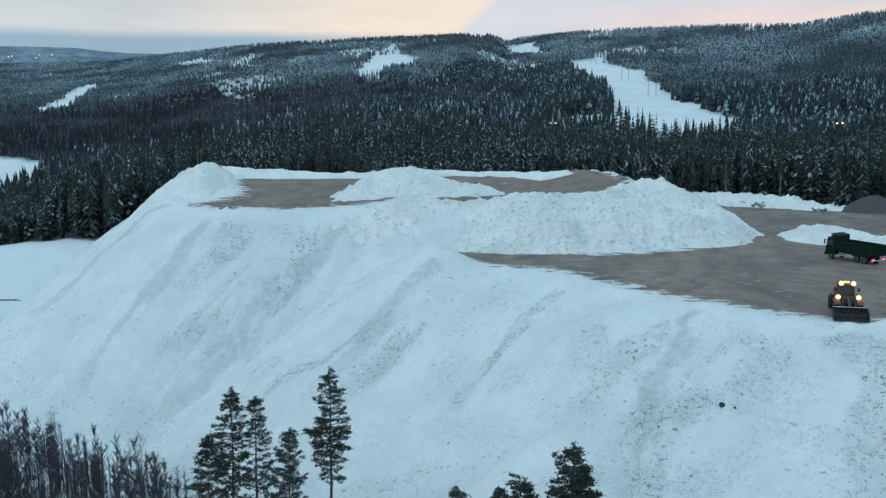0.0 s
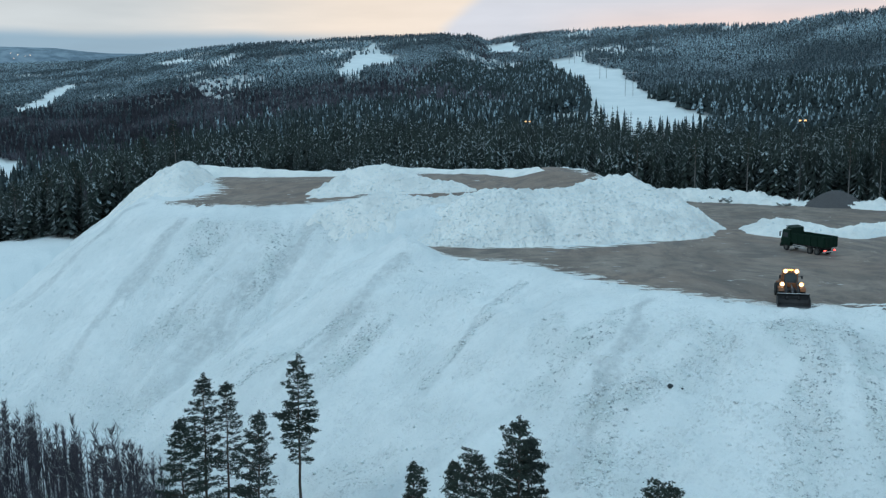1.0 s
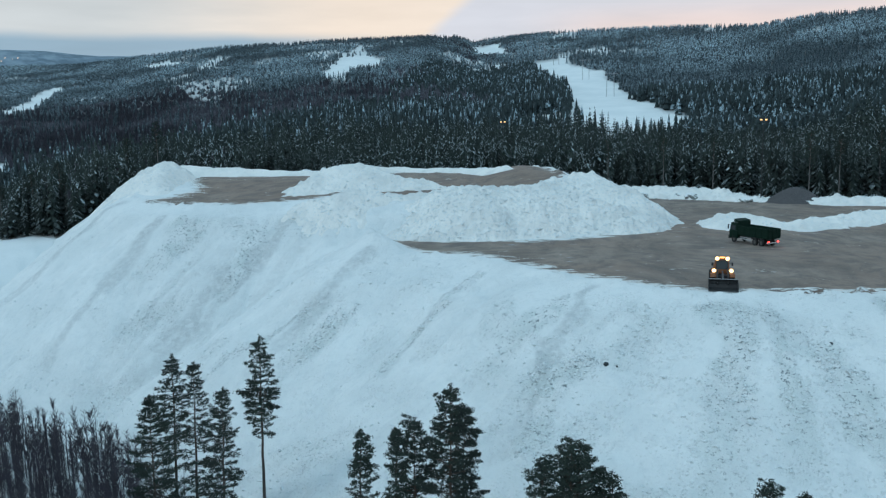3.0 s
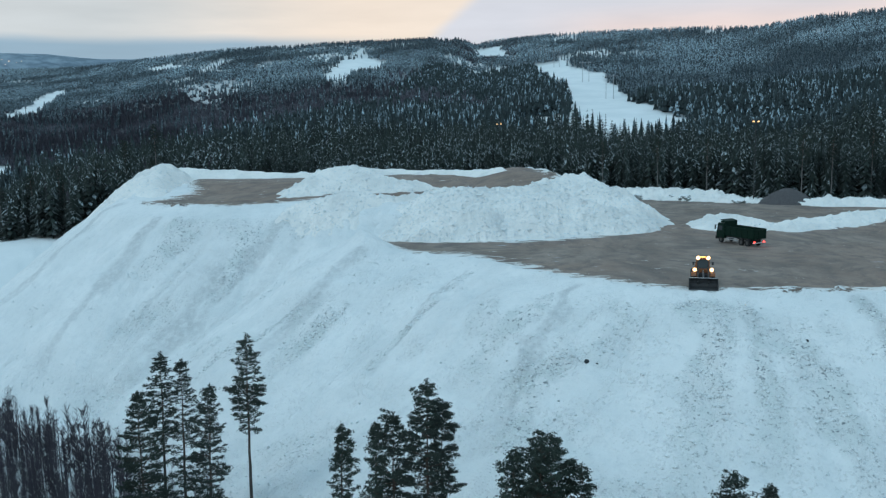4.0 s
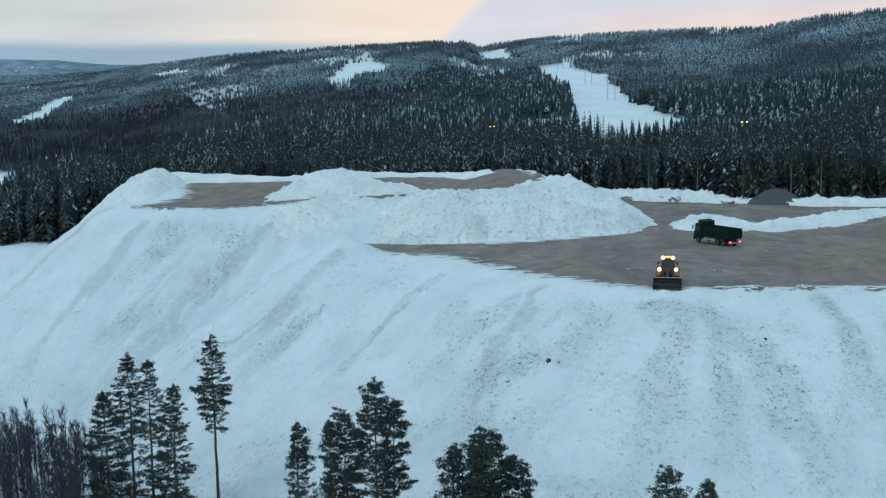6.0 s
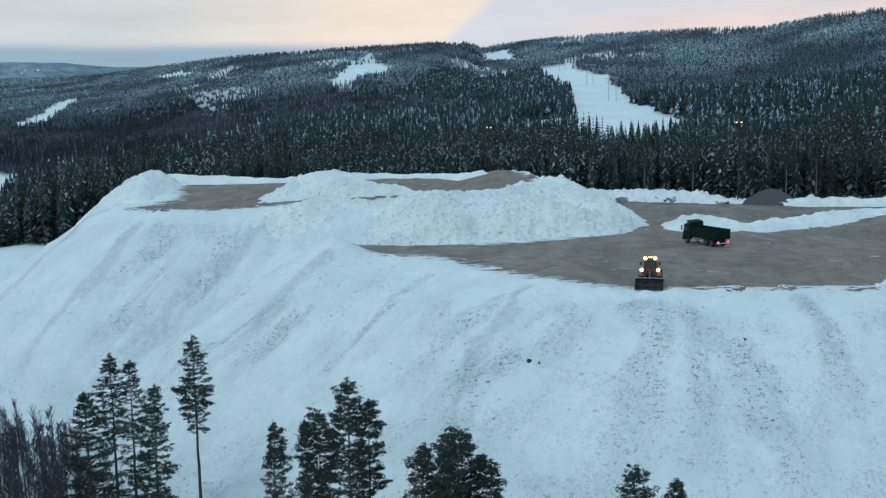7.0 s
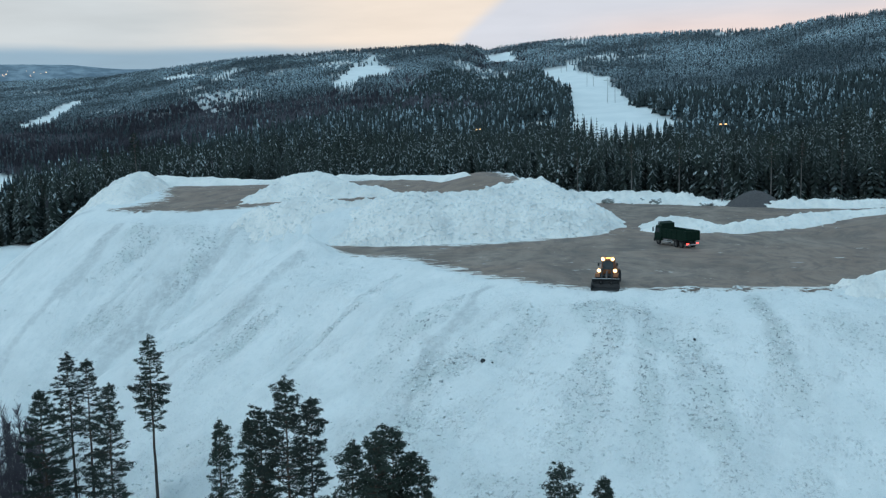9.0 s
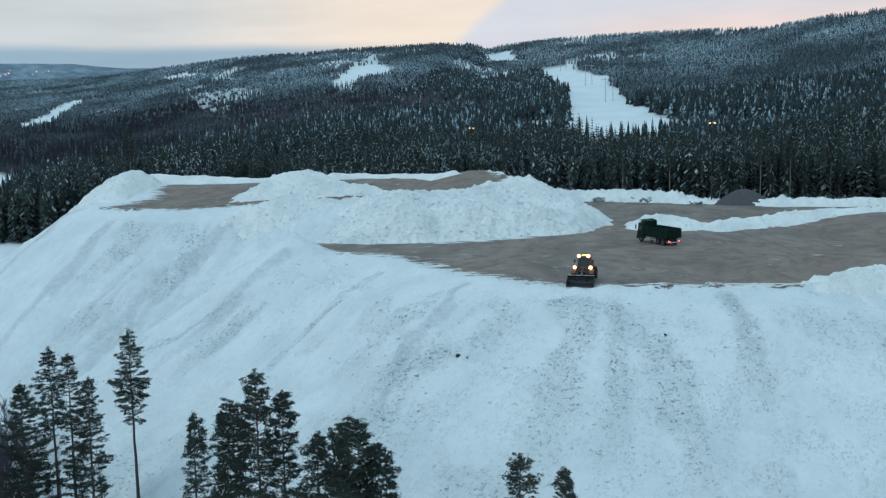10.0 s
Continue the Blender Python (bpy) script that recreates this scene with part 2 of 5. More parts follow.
# distance haze is mixed into the ridge's forest colour as pale blue
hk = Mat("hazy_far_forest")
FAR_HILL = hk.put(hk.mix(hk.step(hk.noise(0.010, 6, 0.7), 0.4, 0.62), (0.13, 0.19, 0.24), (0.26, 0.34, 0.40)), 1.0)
TRUCK_GREEN = paint("dark_green_paint", (0.001, 0.018, 0.0105), 0.55, 0.0, 0.03)
TRUCK_GREEN.node_tree.nodes["Principled BSDF"].inputs["Specular IOR Level"].default_value = 0.2
LOADER_YELLOW = paint("yellow_orange_paint", (0.24, 0.082, 0.026), 0.5, 0.0, 0.5)
bo = Mat("snowy_grey_lump")
BANK_LUMP = bo.put(bo.mix(bo.step(bo.math("ADD", bo.normal_z(), bo.math("MULTIPLY_ADD", bo.noise(1.2, 5), 0.6, -0.3)), 0.45, 0.7), bo.mix(bo.noise(2.5, 5, 0.7), (0.13, 0.145, 0.14), (0.34, 0.36, 0.35)), SNOW_A), 0.9)
STONE = paint("dark_stone", (0.030, 0.042, 0.048), 0.9)
DARK_STEEL = paint("dark_steel", (0.035, 0.036, 0.038), 0.5, 0.3)
WORN_STEEL = paint("worn_steel", (0.16, 0.16, 0.165), 0.42, 0.7)
PALE_STEEL = paint("pale_steel", (0.42, 0.43, 0.44), 0.45, 0.2)
RUBBER = paint("tyre_rubber", (0.022, 0.022, 0.023), 0.85)
GREY_RIM = paint("rim_paint", (0.09, 0.088, 0.082), 0.5)
GLASS = Mat("dark_glass").put((0.045, 0.055, 0.06), 0.15)
LAMP = Mat("work_lamp").put((1, 0.9, 0.7), 0.3, emit=(1.0, 0.76, 0.46), power=9.0)
# orange bloom round a bright lens, emitted by an added disc
LAMP_HALO = Mat("lamp_halo").put((1, 0.7, 0.4), 0.3, emit=(1.0, 0.50, 0.16), power=1.3)
SODIUM = Mat("sodium_lamp").put((1, 0.7, 0.4), 0.3, emit=(1.0, 0.50, 0.16), power=1.6)
BEACON = Mat("beacon").put((0.9, 0.35, 0.05), 0.3, emit=(1.0, 0.42, 0.10), power=3.5)
TAIL = Mat("tail_lamp").put((0.6, 0.02, 0.02), 0.3, emit=(1.0, 0.06, 0.05), power=6.0)
TOWN = Mat("town_light").put((1, 0.8, 0.6), 0.5, emit=(1.0, 0.55, 0.28), power=1.6)
WHITE_TRIM = paint("white_trim", (0.6, 0.6, 0.6), 0.5)

# ---- shapes ----


def mesh_of(name, verts, faces, mat, smooth=False):
    """A mesh from arrays; faces all have the same number of corners."""
    verts, faces = np.asarray(verts, np.float32), np.asarray(faces, np.int32)
    me = bpy.data.meshes.new(name)
    me.vertices.add(len(verts))
    me.vertices.foreach_set("co", verts.ravel())
    n = faces.shape[1]
    me.loops.add(faces.size)
    me.loops.foreach_set("vertex_index", faces.ravel())
    me.polygons.add(len(faces))
    me.polygons.foreach_set("loop_start", np.arange(0, faces.size, n, dtype=np.int32))
    if smooth:
        me.polygons.foreach_set("use_smooth", np.ones(len(faces), bool))
    me.update(calc_edges=True)
    me.validate()
    me.materials.append(mat)
    return me


def set_attr(me, name, values):
    me.attributes.new(name, "FLOAT", "POINT").data.foreach_set("value", np.asarray(values, np.float32))


def child(name, me, parent, label=""):
    ob = new(name, me)
    ob.parent = parent
    return tagged(ob, label)


def part(name, bm, mat, parent, label=""):
    me = bpy.data.meshes.new(name)
    bm.to_mesh(me)
    bm.free()
    me.materials.append(mat)
    return child(name, me, parent, label)


def empty(name, m=None):
    ob = new(name)
    ob.empty_display_size = 0.5
    if m is not None:
        ob.matrix_world = m
    return ob


def box(bm, lo, hi, bevel=0.0, taper=None):
    """A bevelled box between two corners; taper=(x, y) draws its top in."""
    geo = bmesh.ops.create_cube(bm, size=1.0)["verts"]
    for v in geo:
        top = v.co.z > 0
        v.co = Vector([a + (b - a) * (c + 0.5) for a, b, c in zip(lo, hi, v.co)])
        if taper and top:
            cx, cy = (lo[0] + hi[0]) / 2, (lo[1] + hi[1]) / 2
            v.co.x, v.co.y = cx + (v.co.x - cx) * taper[0], cy + (v.co.y - cy) * taper[1]
    if bevel:
        edges = list({e for v in geo for e in v.link_edges})
        bmesh.ops.bevel(bm, geom=edges, offset=bevel, segments=2, affect="EDGES", profile=0.5)


def rod(bm, a, b, r, r2=None, n=8):
    a, b = Vector(a), Vector(b)
    d = b - a
    m = Matrix.Translation((a + b) / 2) @ d.to_track_quat("Z", "Y").to_matrix().to_4x4()
    bmesh.ops.create_cone(bm, cap_ends=True, segments=n, radius1=r, radius2=r if r2 is None else r2, depth=d.length, matrix=m)


def bm_new():
    return bmesh.new()


def noise2(x, y, scale, seed=0, octaves=4, gain=0.5):
    """Value noise in -1..1 on arrays."""
    x, y = np.asarray(x, float), np.asarray(y, float)
    out, amp, total = np.zeros(np.broadcast(x, y).shape), 1.0, 0.0
    for o in range(octaves):
        u, v = x / scale + 17.3 * o + seed * 3.7, y / scale - 9.1 * o + seed * 5.3
        i, j = np.floor(u), np.floor(v)
        f, g = u - i, v - j
        f, g = f * f * (3 - 2 * f), g * g * (3 - 2 * g)

        def h(a, b):
            s = np.sin(a * 127.1 + b * 311.7 + seed * 74.7) * 43758.5453
            return s - np.floor(s)
        val = (h(i, j) * (1 - f) + h(i + 1, j) * f) * (1 - g) + (h(i, j + 1) * (1 - f) + h(i + 1, j + 1) * f) * g
        out, total = out + amp * (2 * val - 1), total + amp
        amp, scale = amp * gain, scale / 2
    return out / total


def smooth(v, lo, hi):
    u = np.clip((v - lo) / (hi - lo), 0, 1)
    return u * u * (3 - 2 * u)


# ---- lie of the land ----
HUB = (0.0, -10.0)
SKY_AZ = (-36.0, -30.0, -26.7, -21.8, -14.4, -8.0, -6.4, -5.2, -4.0, 0.6, 7.9, 13.0, 16.2, 20.0, 32.0)
SKY_EL = (3.70, 4.00, 4.48, 5.10, 5.53, 5.71, 5.65, 5.25, 5.45, 5.80, 5.80, 5.66, 6.10, 6.18, 5.8)
SKY_R = (1700, 1500, 1350, 1200, 1150, 1150, 1180, 1220, 1180, 1120, 1050, 1000, 960, 930, 900)


def base_height(x, y):
    """Valley floor in front, rising to a shelf behind the dump."""
    z = -25 + 17 * smooth(y, 116, 190) + 5 * smooth(y, 195, 255)
    return z - 13 * smooth(-x, 138, 235) * smooth(y, 130, 220) * (1 - smooth(y, 420, 700))


def land(x, y):
    """The ground with its wooded hills."""
    x, y = np.asarray(x, float), np.asarray(y, float)
    r = np.hypot(x - HUB[0], y - HUB[1])
    az = np.degrees(np.arctan2(x - HUB[0], y - HUB[1]))
    el, far = np.interp(az, SKY_AZ, SKY_EL), np.interp(az, SKY_AZ, SKY_R)
    top = 20.8 + far * np.tan(np.radians(el)) - 6.0
    u = np.clip((r - 260) / (far - 260), 0, 1)
    side = 1 - smooth(np.abs(az + 5), 60, 110)
    z = base_height(x, y) + (top + 3) * u ** 1.4 * side - np.maximum(0, r - far) * 0.10 * side
    return z + noise2(x, y, 160, 3, 3) * 5.0 * smooth(r, 300, 600) * (1 - u ** 4)


LOWER_CREST = ((-37, 136), (-34, 126), (-24, 121.5), (-14, 117), (-9, 107), (-3, 101.5), (0, 99), (6, 95), (12.5, 92), (20, 91.5), (40, 91.5),
               (46, 94), (55, 98), (72, 104), (135, 116), (135, 245), (-36, 245))
UPPER_CREST = ((-102, 182), (-97, 165), (-82, 156.5), (-69, 155), (-60, 157), (-46, 154), (-23, 155), (-10, 159), (-1, 175), (-3, 196), (-14, 232),
               (-110, 232), (-111, 200))
LOWER_GRIT = ((-34, 134), (-24, 125), (-13, 121), (-5, 108.5), (1, 102), (7, 97.5), (13, 94), (20, 93.2), (41, 93.2), (50, 99), (70, 106), (130, 118),
              (130, 221), (84, 216), (66, 212), (50, 217), (38, 225), (24, 238), (8, 240), (8, 150), (-2, 139), (-34, 139.5))
UPPER_GRIT = ((-91, 163), (-82, 158.5), (-69, 156.5), (-63, 160), (-44, 171), (-39, 159), (-24, 158.5), (-12, 162), (-4, 178), (-3, 194), (-8, 207), (-20, 214), (-45, 216),
              (-64, 209), (-85, 207), (-102, 213), (-95, 195), (-86, 180), (-86, 168))


def to_polygon(x, y, poly):
    """Distance to a polygon's edge (positive outside) and the place along the edge."""
    best, along, run = np.full(x.shape, 1e9), np.zeros(x.shape), 0.0
    inside = np.zeros(x.shape, bool)
    for (ax, ay), (bx, by) in zip(poly, poly[1:] + poly[:1]):
        dx, dy = bx - ax, by - ay
        n = math.hypot(dx, dy)
        t = np.clip(((x - ax) * dx + (y - ay) * dy) / (n * n), 0, 1)
        d = np.hypot(x - ax - t * dx, y - ay - t * dy)
        near = d < best
        best, along = np.where(near, d, best), np.where(near, run + t * n, along)
        cross = ((ay > y) != (by > y)) & (x < dx * (y - ay) / (by - ay if by != ay else 1e-9) + ax)
        inside ^= cross
        run += n
    return np.where(inside, -best, best), along


def to_line(x, y, pts):
    """Distance to a polyline and the height interpolated along it."""
    best, high = np.full(x.shape, 1e9), np.zeros(x.shape)
    for (ax, ay, az), (bx, by, bz) in zip(pts, pts[1:]):
        dx, dy = bx - ax, by - ay
        t = np.clip(((x - ax) * dx + (y - ay) * dy) / max(dx * dx + dy * dy, 1e-6), 0, 1)
        d = np.hypot(x - ax - t * dx, y - ay - t * dy)
        near = d < best
        best, high = np.where(near, d, best), np.where(near, az + t * (bz - az), high)
    return best, high


# slides of dirty snow and of broken snow: upper end, lower end, half width
FILM_SLIDES = ((-0.5, 96.5, -5.5, 84.5, 1.3), (-5.5, 84.5, -10, 75, 1.6), (-34.5, 123, -48, 102.5, 1.5), (-57, 149, -66, 127, 1.9), (-99, 164, -115, 142, 1.9),
               (-66, 137, -73, 116, 2.2), (-84, 151, -94, 122, 2.2), (31, 90, 33, 82, 1.2), (-16, 114, -27, 94, 0.5))
GRAIN_SLIDES = ((-62, 147, -64.5, 133, 1.9), (-77, 146.5, -80.5, 138.5, 2.6), (14.5, 87, 10, 68, 2.6), (18.2, 88, 18, 69, 1.5), (31, 90, 34, 77, 1.8),
                (-5, 95, -12, 86, 1.8), (-43, 111.5, -55, 104, 1.6), (-34, 110, -41.5, 102.5, 0.9), (22, 82, 26, 68, 2.4), (-15.5, 113, -27, 94, 1.2), (-6, 84, -9, 72, 2.6))


def slides(x, y, rows, seed):
    """How strongly the listed slides cover each place, 0 to 1."""
    wx, wy = x + noise2(x, y, 6.0, seed, 4) * 2.4, y + noise2(x, y, 6.0, seed + 1, 4) * 2.4
    out = np.zeros(x.shape)
    for ax, ay, bx, by, w in rows:
        dx, dy = bx - ax, by - ay
        t = ((wx - ax) * dx + (wy - ay) * dy) / (dx * dx + dy * dy)
        d = np.hypot(wx - ax - np.clip(t, 0, 1) * dx, wy - ay - np.clip(t, 0, 1) * dy)
        w = w * (1 + 0.9 * noise2(x, y, 5, seed + 2, 2))
        out = np.maximum(out, (1 - smooth(d, 0.45 * w, 1.35 * w)) * (1 - 0.45 * smooth(t, 0.5, 1.1)))
    return out


def mound(x, y):
    """Height, grit, dirty film and broken snow of the dump's terraced body."""
    x, y = np.asarray(x, float), np.asarray(y, float)
    wx, wy = x + noise2(x, y, 9, 11, 3) * 1.3, y + noise2(x, y, 9, 12, 3) * 1.3
    d1, s1 = to_polygon(wx, wy, LOWER_CREST)
    d2, s2 = to_polygon(wx, wy, UPPER_CREST)
    w1 = 6.0 + 5.0 * smooth(-x, -5, 10)
    o1, o2 = np.maximum(d1, 0), np.maximum(d2, 0)
    drop1 = 0.30 * np.minimum(o1, w1) + 0.64 * np.maximum(o1 - w1, 0)
    drop2 = 0.30 * np.minimum(o2, 5.5) + 0.72 * np.maximum(o2 - 5.5, 0)
    flat1 = -0.018 * (y - 95) + 1.9 * smooth(x, 52, 85) * smooth(y, 105, 135) * (1 - smooth(y, 165, 190))
    flat2 = 4.4 + 0.062 * np.clip(y - 156, -5, 36) + 2.3 * smooth(x, -26, -11) * (1 - 0.5 * smooth(x, -15, -3)) * smooth(y, 168, 192) * (1 - smooth(y, 205, 235)) + 0.5 * smooth(x, -60, -45) * (1 - smooth(y, 165, 180))
    z1, z2 = flat1 - drop1, np.where(d2 < 0, flat2, flat2 - drop2)
    sliding = np.where(z2 > z1, s2 + 300, s1)
    out = np.where(z2 > z1, o2, o1)
    z = np.maximum(z1, z2)
    k = 1.2
    z = z + np.maximum(0, k - np.abs(z1 - z2)) ** 2 / (4 * k)
    ds, hs = to_line(wx, wy, ((-37, 134, 1.7), (-34.5, 128.5, 2.4), (-33.5, 126, 1.9)))
    zs = hs - 0.70 * (np.sqrt(ds * ds + 1.0) - 1.0)
    z = np.maximum(z, zs) + np.maximum(0, 1.6 - np.abs(z - zs)) ** 2 / 6.4
    slope = smooth(out, 1.5, 8)
    furrow = noise2(sliding, out * 0.22, 8.0, 21, 3) * 0.75 + noise2(sliding, out * 0.14, 2.4, 22, 3) * 0.46
    z = z + slope * (furrow + noise2(x, y, 14, 23, 3) * 0.5 + noise2(x, y, 1.3, 24, 2) * 0.22 * (0.35 + smooth(noise2(x, y, 12, 27, 2), -0.1, 0.35)))
    z = z + (1 - slope) * noise2(x, y, 3.0, 25, 3) * 0.06
    rim = np.exp(-((np.minimum(np.abs(d1), np.abs(d2)) - 0.2) / 1.0) ** 2) * np.clip(noise2(x, y, 1.8, 26, 3) + 0.2, 0, 1)
    z = z + rim * 0.75
    g1, _ = to_polygon(wx, wy, LOWER_GRIT)
    g2, _ = to_polygon(wx, wy, UPPER_GRIT)
    grit = np.clip(0.5 - np.minimum(g1, g2) / 7.0, 0, 1)
    run = sliding + 0.30 * out + noise2(x, y, 7, 33, 3) * 1.1
    lane = smooth(noise2(run, out * 0.05, 4.2, 31, 3), 0.09, 0.20) * smooth(noise2(run * 0.5, out * 0.35, 16, 34, 2), -0.25, 0.2)
    thread = smooth(noise2(run, out * 0.04, 1.5, 35, 2), 0.25, 0.6) * smooth(noise2(x, y, 18, 36, 2), -0.05, 0.3)
    patch = smooth(noise2(x, y, 9, 32, 4), 0.14, 0.42)
    fade = slope * (1 - 0.6 * smooth(out, 30, 45))
    film = np.clip(fade * (lane * 0.30 + thread * 0.35 + patch * 0.15) + smooth(out, 0.3, 2.0) * 0.85 * slides(x, y, FILM_SLIDES, 61), 0, 1)
    grain = np.clip(fade * (thread * 0.45 + patch * 0.5) + smooth(out, 0.3, 2.0) * slides(x, y, GRAIN_SLIDES, 63), 0, 1)
    crumble = 0.25 + 0.75 * grain + 0.35 * smooth(noise2(x, y, 15, 66, 2), -0.1, 0.3)
    z = z + slope * crumble * (noise2(x, y, 0.95, 64, 1) * 0.20 + (0.3 - np.abs(noise2(x, y, 1.7, 65, 2))) * 0.30)
    return z, grit, film, grain


HEAPS = {
    # name: (ridge, slope, spread of its lumps)
    "between": (((-24, 155, 7.6), (-21.8, 155.3, 8.0), (-16.3, 158, 7.2), (-12.3, 162, 7.0), (-7.6, 168, 7.2), (-2.6, 174, 7.7), (0.5, 178, 8.4), (2, 178.5, 8.3), (5, 175, 7.3), (8.4, 171, 5.2),
                 (12.0, 168, 2.0), (14.6, 166, -0.9), (12.5, 159, 0.4), (7, 158.5, 3.3), (0, 160, 5.2), (-10, 156, 6.0)), 0.40, 1.0),
    "berm": (((-55, 153.5, 4.9), (-50.5, 153.5, 6.0), (-46, 153.5, 7.3), (-44.2, 154, 7.3), (-42, 155, 6.6), (-34, 157, 6.1), (-26, 157, 6.2)), 0.85, 0.8),
    "middle": (((-60.5, 168.5, 5.6), (-57.5, 174, 8.4), (-54, 180, 10.8), (-50.5, 182, 11.2), (-47, 180, 10.7), (-44, 177, 9.5), (-37, 175, 7.9), (-31.5, 176, 6.7)), 0.50, 0.9),
    "western": (((-95, 172, 6.4), (-100, 184, 8.8), (-104, 194, 11.0), (-108, 205, 11.0), (-110, 215, 9.6)), 0.62, 1.0),
    "rim_west": (((-108, 217, 9.4), (-93, 214, 8.7), (-78, 213, 7.9), (-66, 212, 7.3), (-58, 211, 7.2)), 0.55, 0.5),
    "rim_east": (((-54, 220, 8.3), (-42, 220, 7.6), (-28, 214, 7.6), (-20, 204, 8.4), (-16.2, 196, 9.3)), 0.55, 0.5),
    "bank": (((29.5, 160, 0.1), (32.0, 161, 1.3), (34.8, 160, 0.4), (38, 157.5, 0.0), (42, 156.5, 0.0), (47.5, 162, 0.2), (54, 166, 0.3), (61, 172, 0.5), (70, 177, 0.1), (84, 181, 0.3)), 0.30, 0.8),
    "far_bank": (((8, 242, 0.0), (24, 240, -0.2), (34, 234, 0.3), (40, 229, 0.0), (45, 223, -0.7), (50, 219, -1.2)), 0.40, 1.5),
    "far_bank_east": (((60, 214, -1.2), (66, 210, -0.4), (76, 207, -0.5), (90, 208, -0.6), (112, 213, -0.5)), 0.34, 1.2),
    "edge_lumps": (((43, 94.3, 0.5), (47, 95.6, 1.2), (52, 98, 1.3), (62, 101.5, 1.9), (80, 106.5, 2.1)), 0.6, 1.1),
}


def heap_height(x, y, key):
    ridge, slope, lump = HEAPS[key]
    wx, wy = x + noise2(x, y, 6, 41, 2) * 1.2, y + noise2(x, y, 6, 42, 2) * 1.2
    z = np.full(x.shape, -99.0)
    for a, b in zip(ridge, ridge[1:]):
        d, h = to_line(wx, wy, (a, b))
        z = np.maximum(z, h - slope * (np.sqrt(d * d + 1.0) - 1.0) - 0.05 * np.maximum(d - 5, 0) ** 1.6)
    return z + lump * (noise2(x, y, 3.5, 43, 3) * 0.55 + (0.35 - np.abs(noise2(x, y, 1.5, 44, 2))) * 0.75 + noise2(x, y, 1.0, 45, 2) * 0.34 + np.maximum(0, noise2(x, y, 2.2, 46, 1)) ** 2 * 0.7)


# ---- end of the land ----

# ---- large structure ----


def grid_faces(nu, nv):
    i = np.arange(nu * nv).reshape(nu, nv)
    return np.stack([i[:-1, :-1], i[1:, :-1], i[1:, 1:], i[:-1, 1:]], -1).reshape(-1, 4)


CLEARINGS = {
    "power_line_corridor": ((-23, 884), (9, 871), (27, 793), (39, 748), (44, 669), (52, 556), (62, 498), (71, 465), (54, 393), (-2, 392), (10, 500), (6, 572), (6, 626), (-6, 699)),
    "corridor_top": ((-108, 1150), (-66, 1090), (-44, 930), (-86, 1010)),
    "meadow": ((-218, 765), (-228, 835), (-238, 923), (-213, 945), (-176, 908), (-170, 833), (-190, 810), (-184, 728)),
    "lake_strip": ((-491, 683), (-508, 746), (-568, 864), (-588, 932), (-577, 950), (-540, 858), (-470, 719), (-470, 673)),
    "pond": ((-430, 475), (-335, 468), (-268, 378), (-262, 345), (-350, 325)),
    "corridor_foot": ((-26, 512), (8, 504), (8, 446), (-20, 452)),
    "sparse_cut": ((-545, 1066), (-470, 1034), (-440, 985), (-500, 1000)),
}
THIN_WOOD = ((-398, 835), (-287, 786), (-264, 729), (-274, 666), (-283, 640), (-343, 743))


def open_ground(x, y):
    """How far a place lies outside all the clearings, in metres."""
    wx, wy = x + noise2(x, y, 30, 51, 3) * 7, y + noise2(x, y, 30, 52, 3) * 7
    return np.min([to_polygon(wx, wy, p)[0] for p in CLEARINGS.values()], axis=0)


def near_dump(x, y, margin=0.0):
    return (y < 250 + margin - 54 * smooth(-x, 112, 128) - 24 * smooth(x, 36, 58)) & (x > -330) & (x < 160)


def make_ground():
    az = np.radians(np.concatenate([np.linspace(-180, -46, 60, endpoint=False), np.linspace(-46, 36, 330), np.linspace(36, 180, 60)[1:]]))
    rr = np.concatenate([[0.5], np.geomspace(6, 4700, 190)])
    a, r = np.meshgrid(az, rr, indexing="ij")
    x, y = HUB[0] + r * np.sin(a), HUB[1] + r * np.cos(a)
    z = land(x, y)
    body = mound(x.ravel(), y.ravel())[0].reshape(x.shape)
    under = (y > 40) & (y < 248) & (x > -170) & (x < 140) & (body > z)
    z = np.where(under, z - 1.0, z)
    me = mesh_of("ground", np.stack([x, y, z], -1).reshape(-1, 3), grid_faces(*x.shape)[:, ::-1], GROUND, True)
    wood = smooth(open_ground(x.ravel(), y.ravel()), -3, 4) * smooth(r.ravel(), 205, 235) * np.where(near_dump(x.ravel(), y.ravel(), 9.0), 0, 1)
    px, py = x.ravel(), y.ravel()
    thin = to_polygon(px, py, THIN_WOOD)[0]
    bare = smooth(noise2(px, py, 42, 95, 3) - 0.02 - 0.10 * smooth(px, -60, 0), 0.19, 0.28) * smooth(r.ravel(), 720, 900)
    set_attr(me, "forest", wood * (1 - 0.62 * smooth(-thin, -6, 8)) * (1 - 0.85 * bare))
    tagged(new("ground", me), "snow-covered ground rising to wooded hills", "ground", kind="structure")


make_ground()


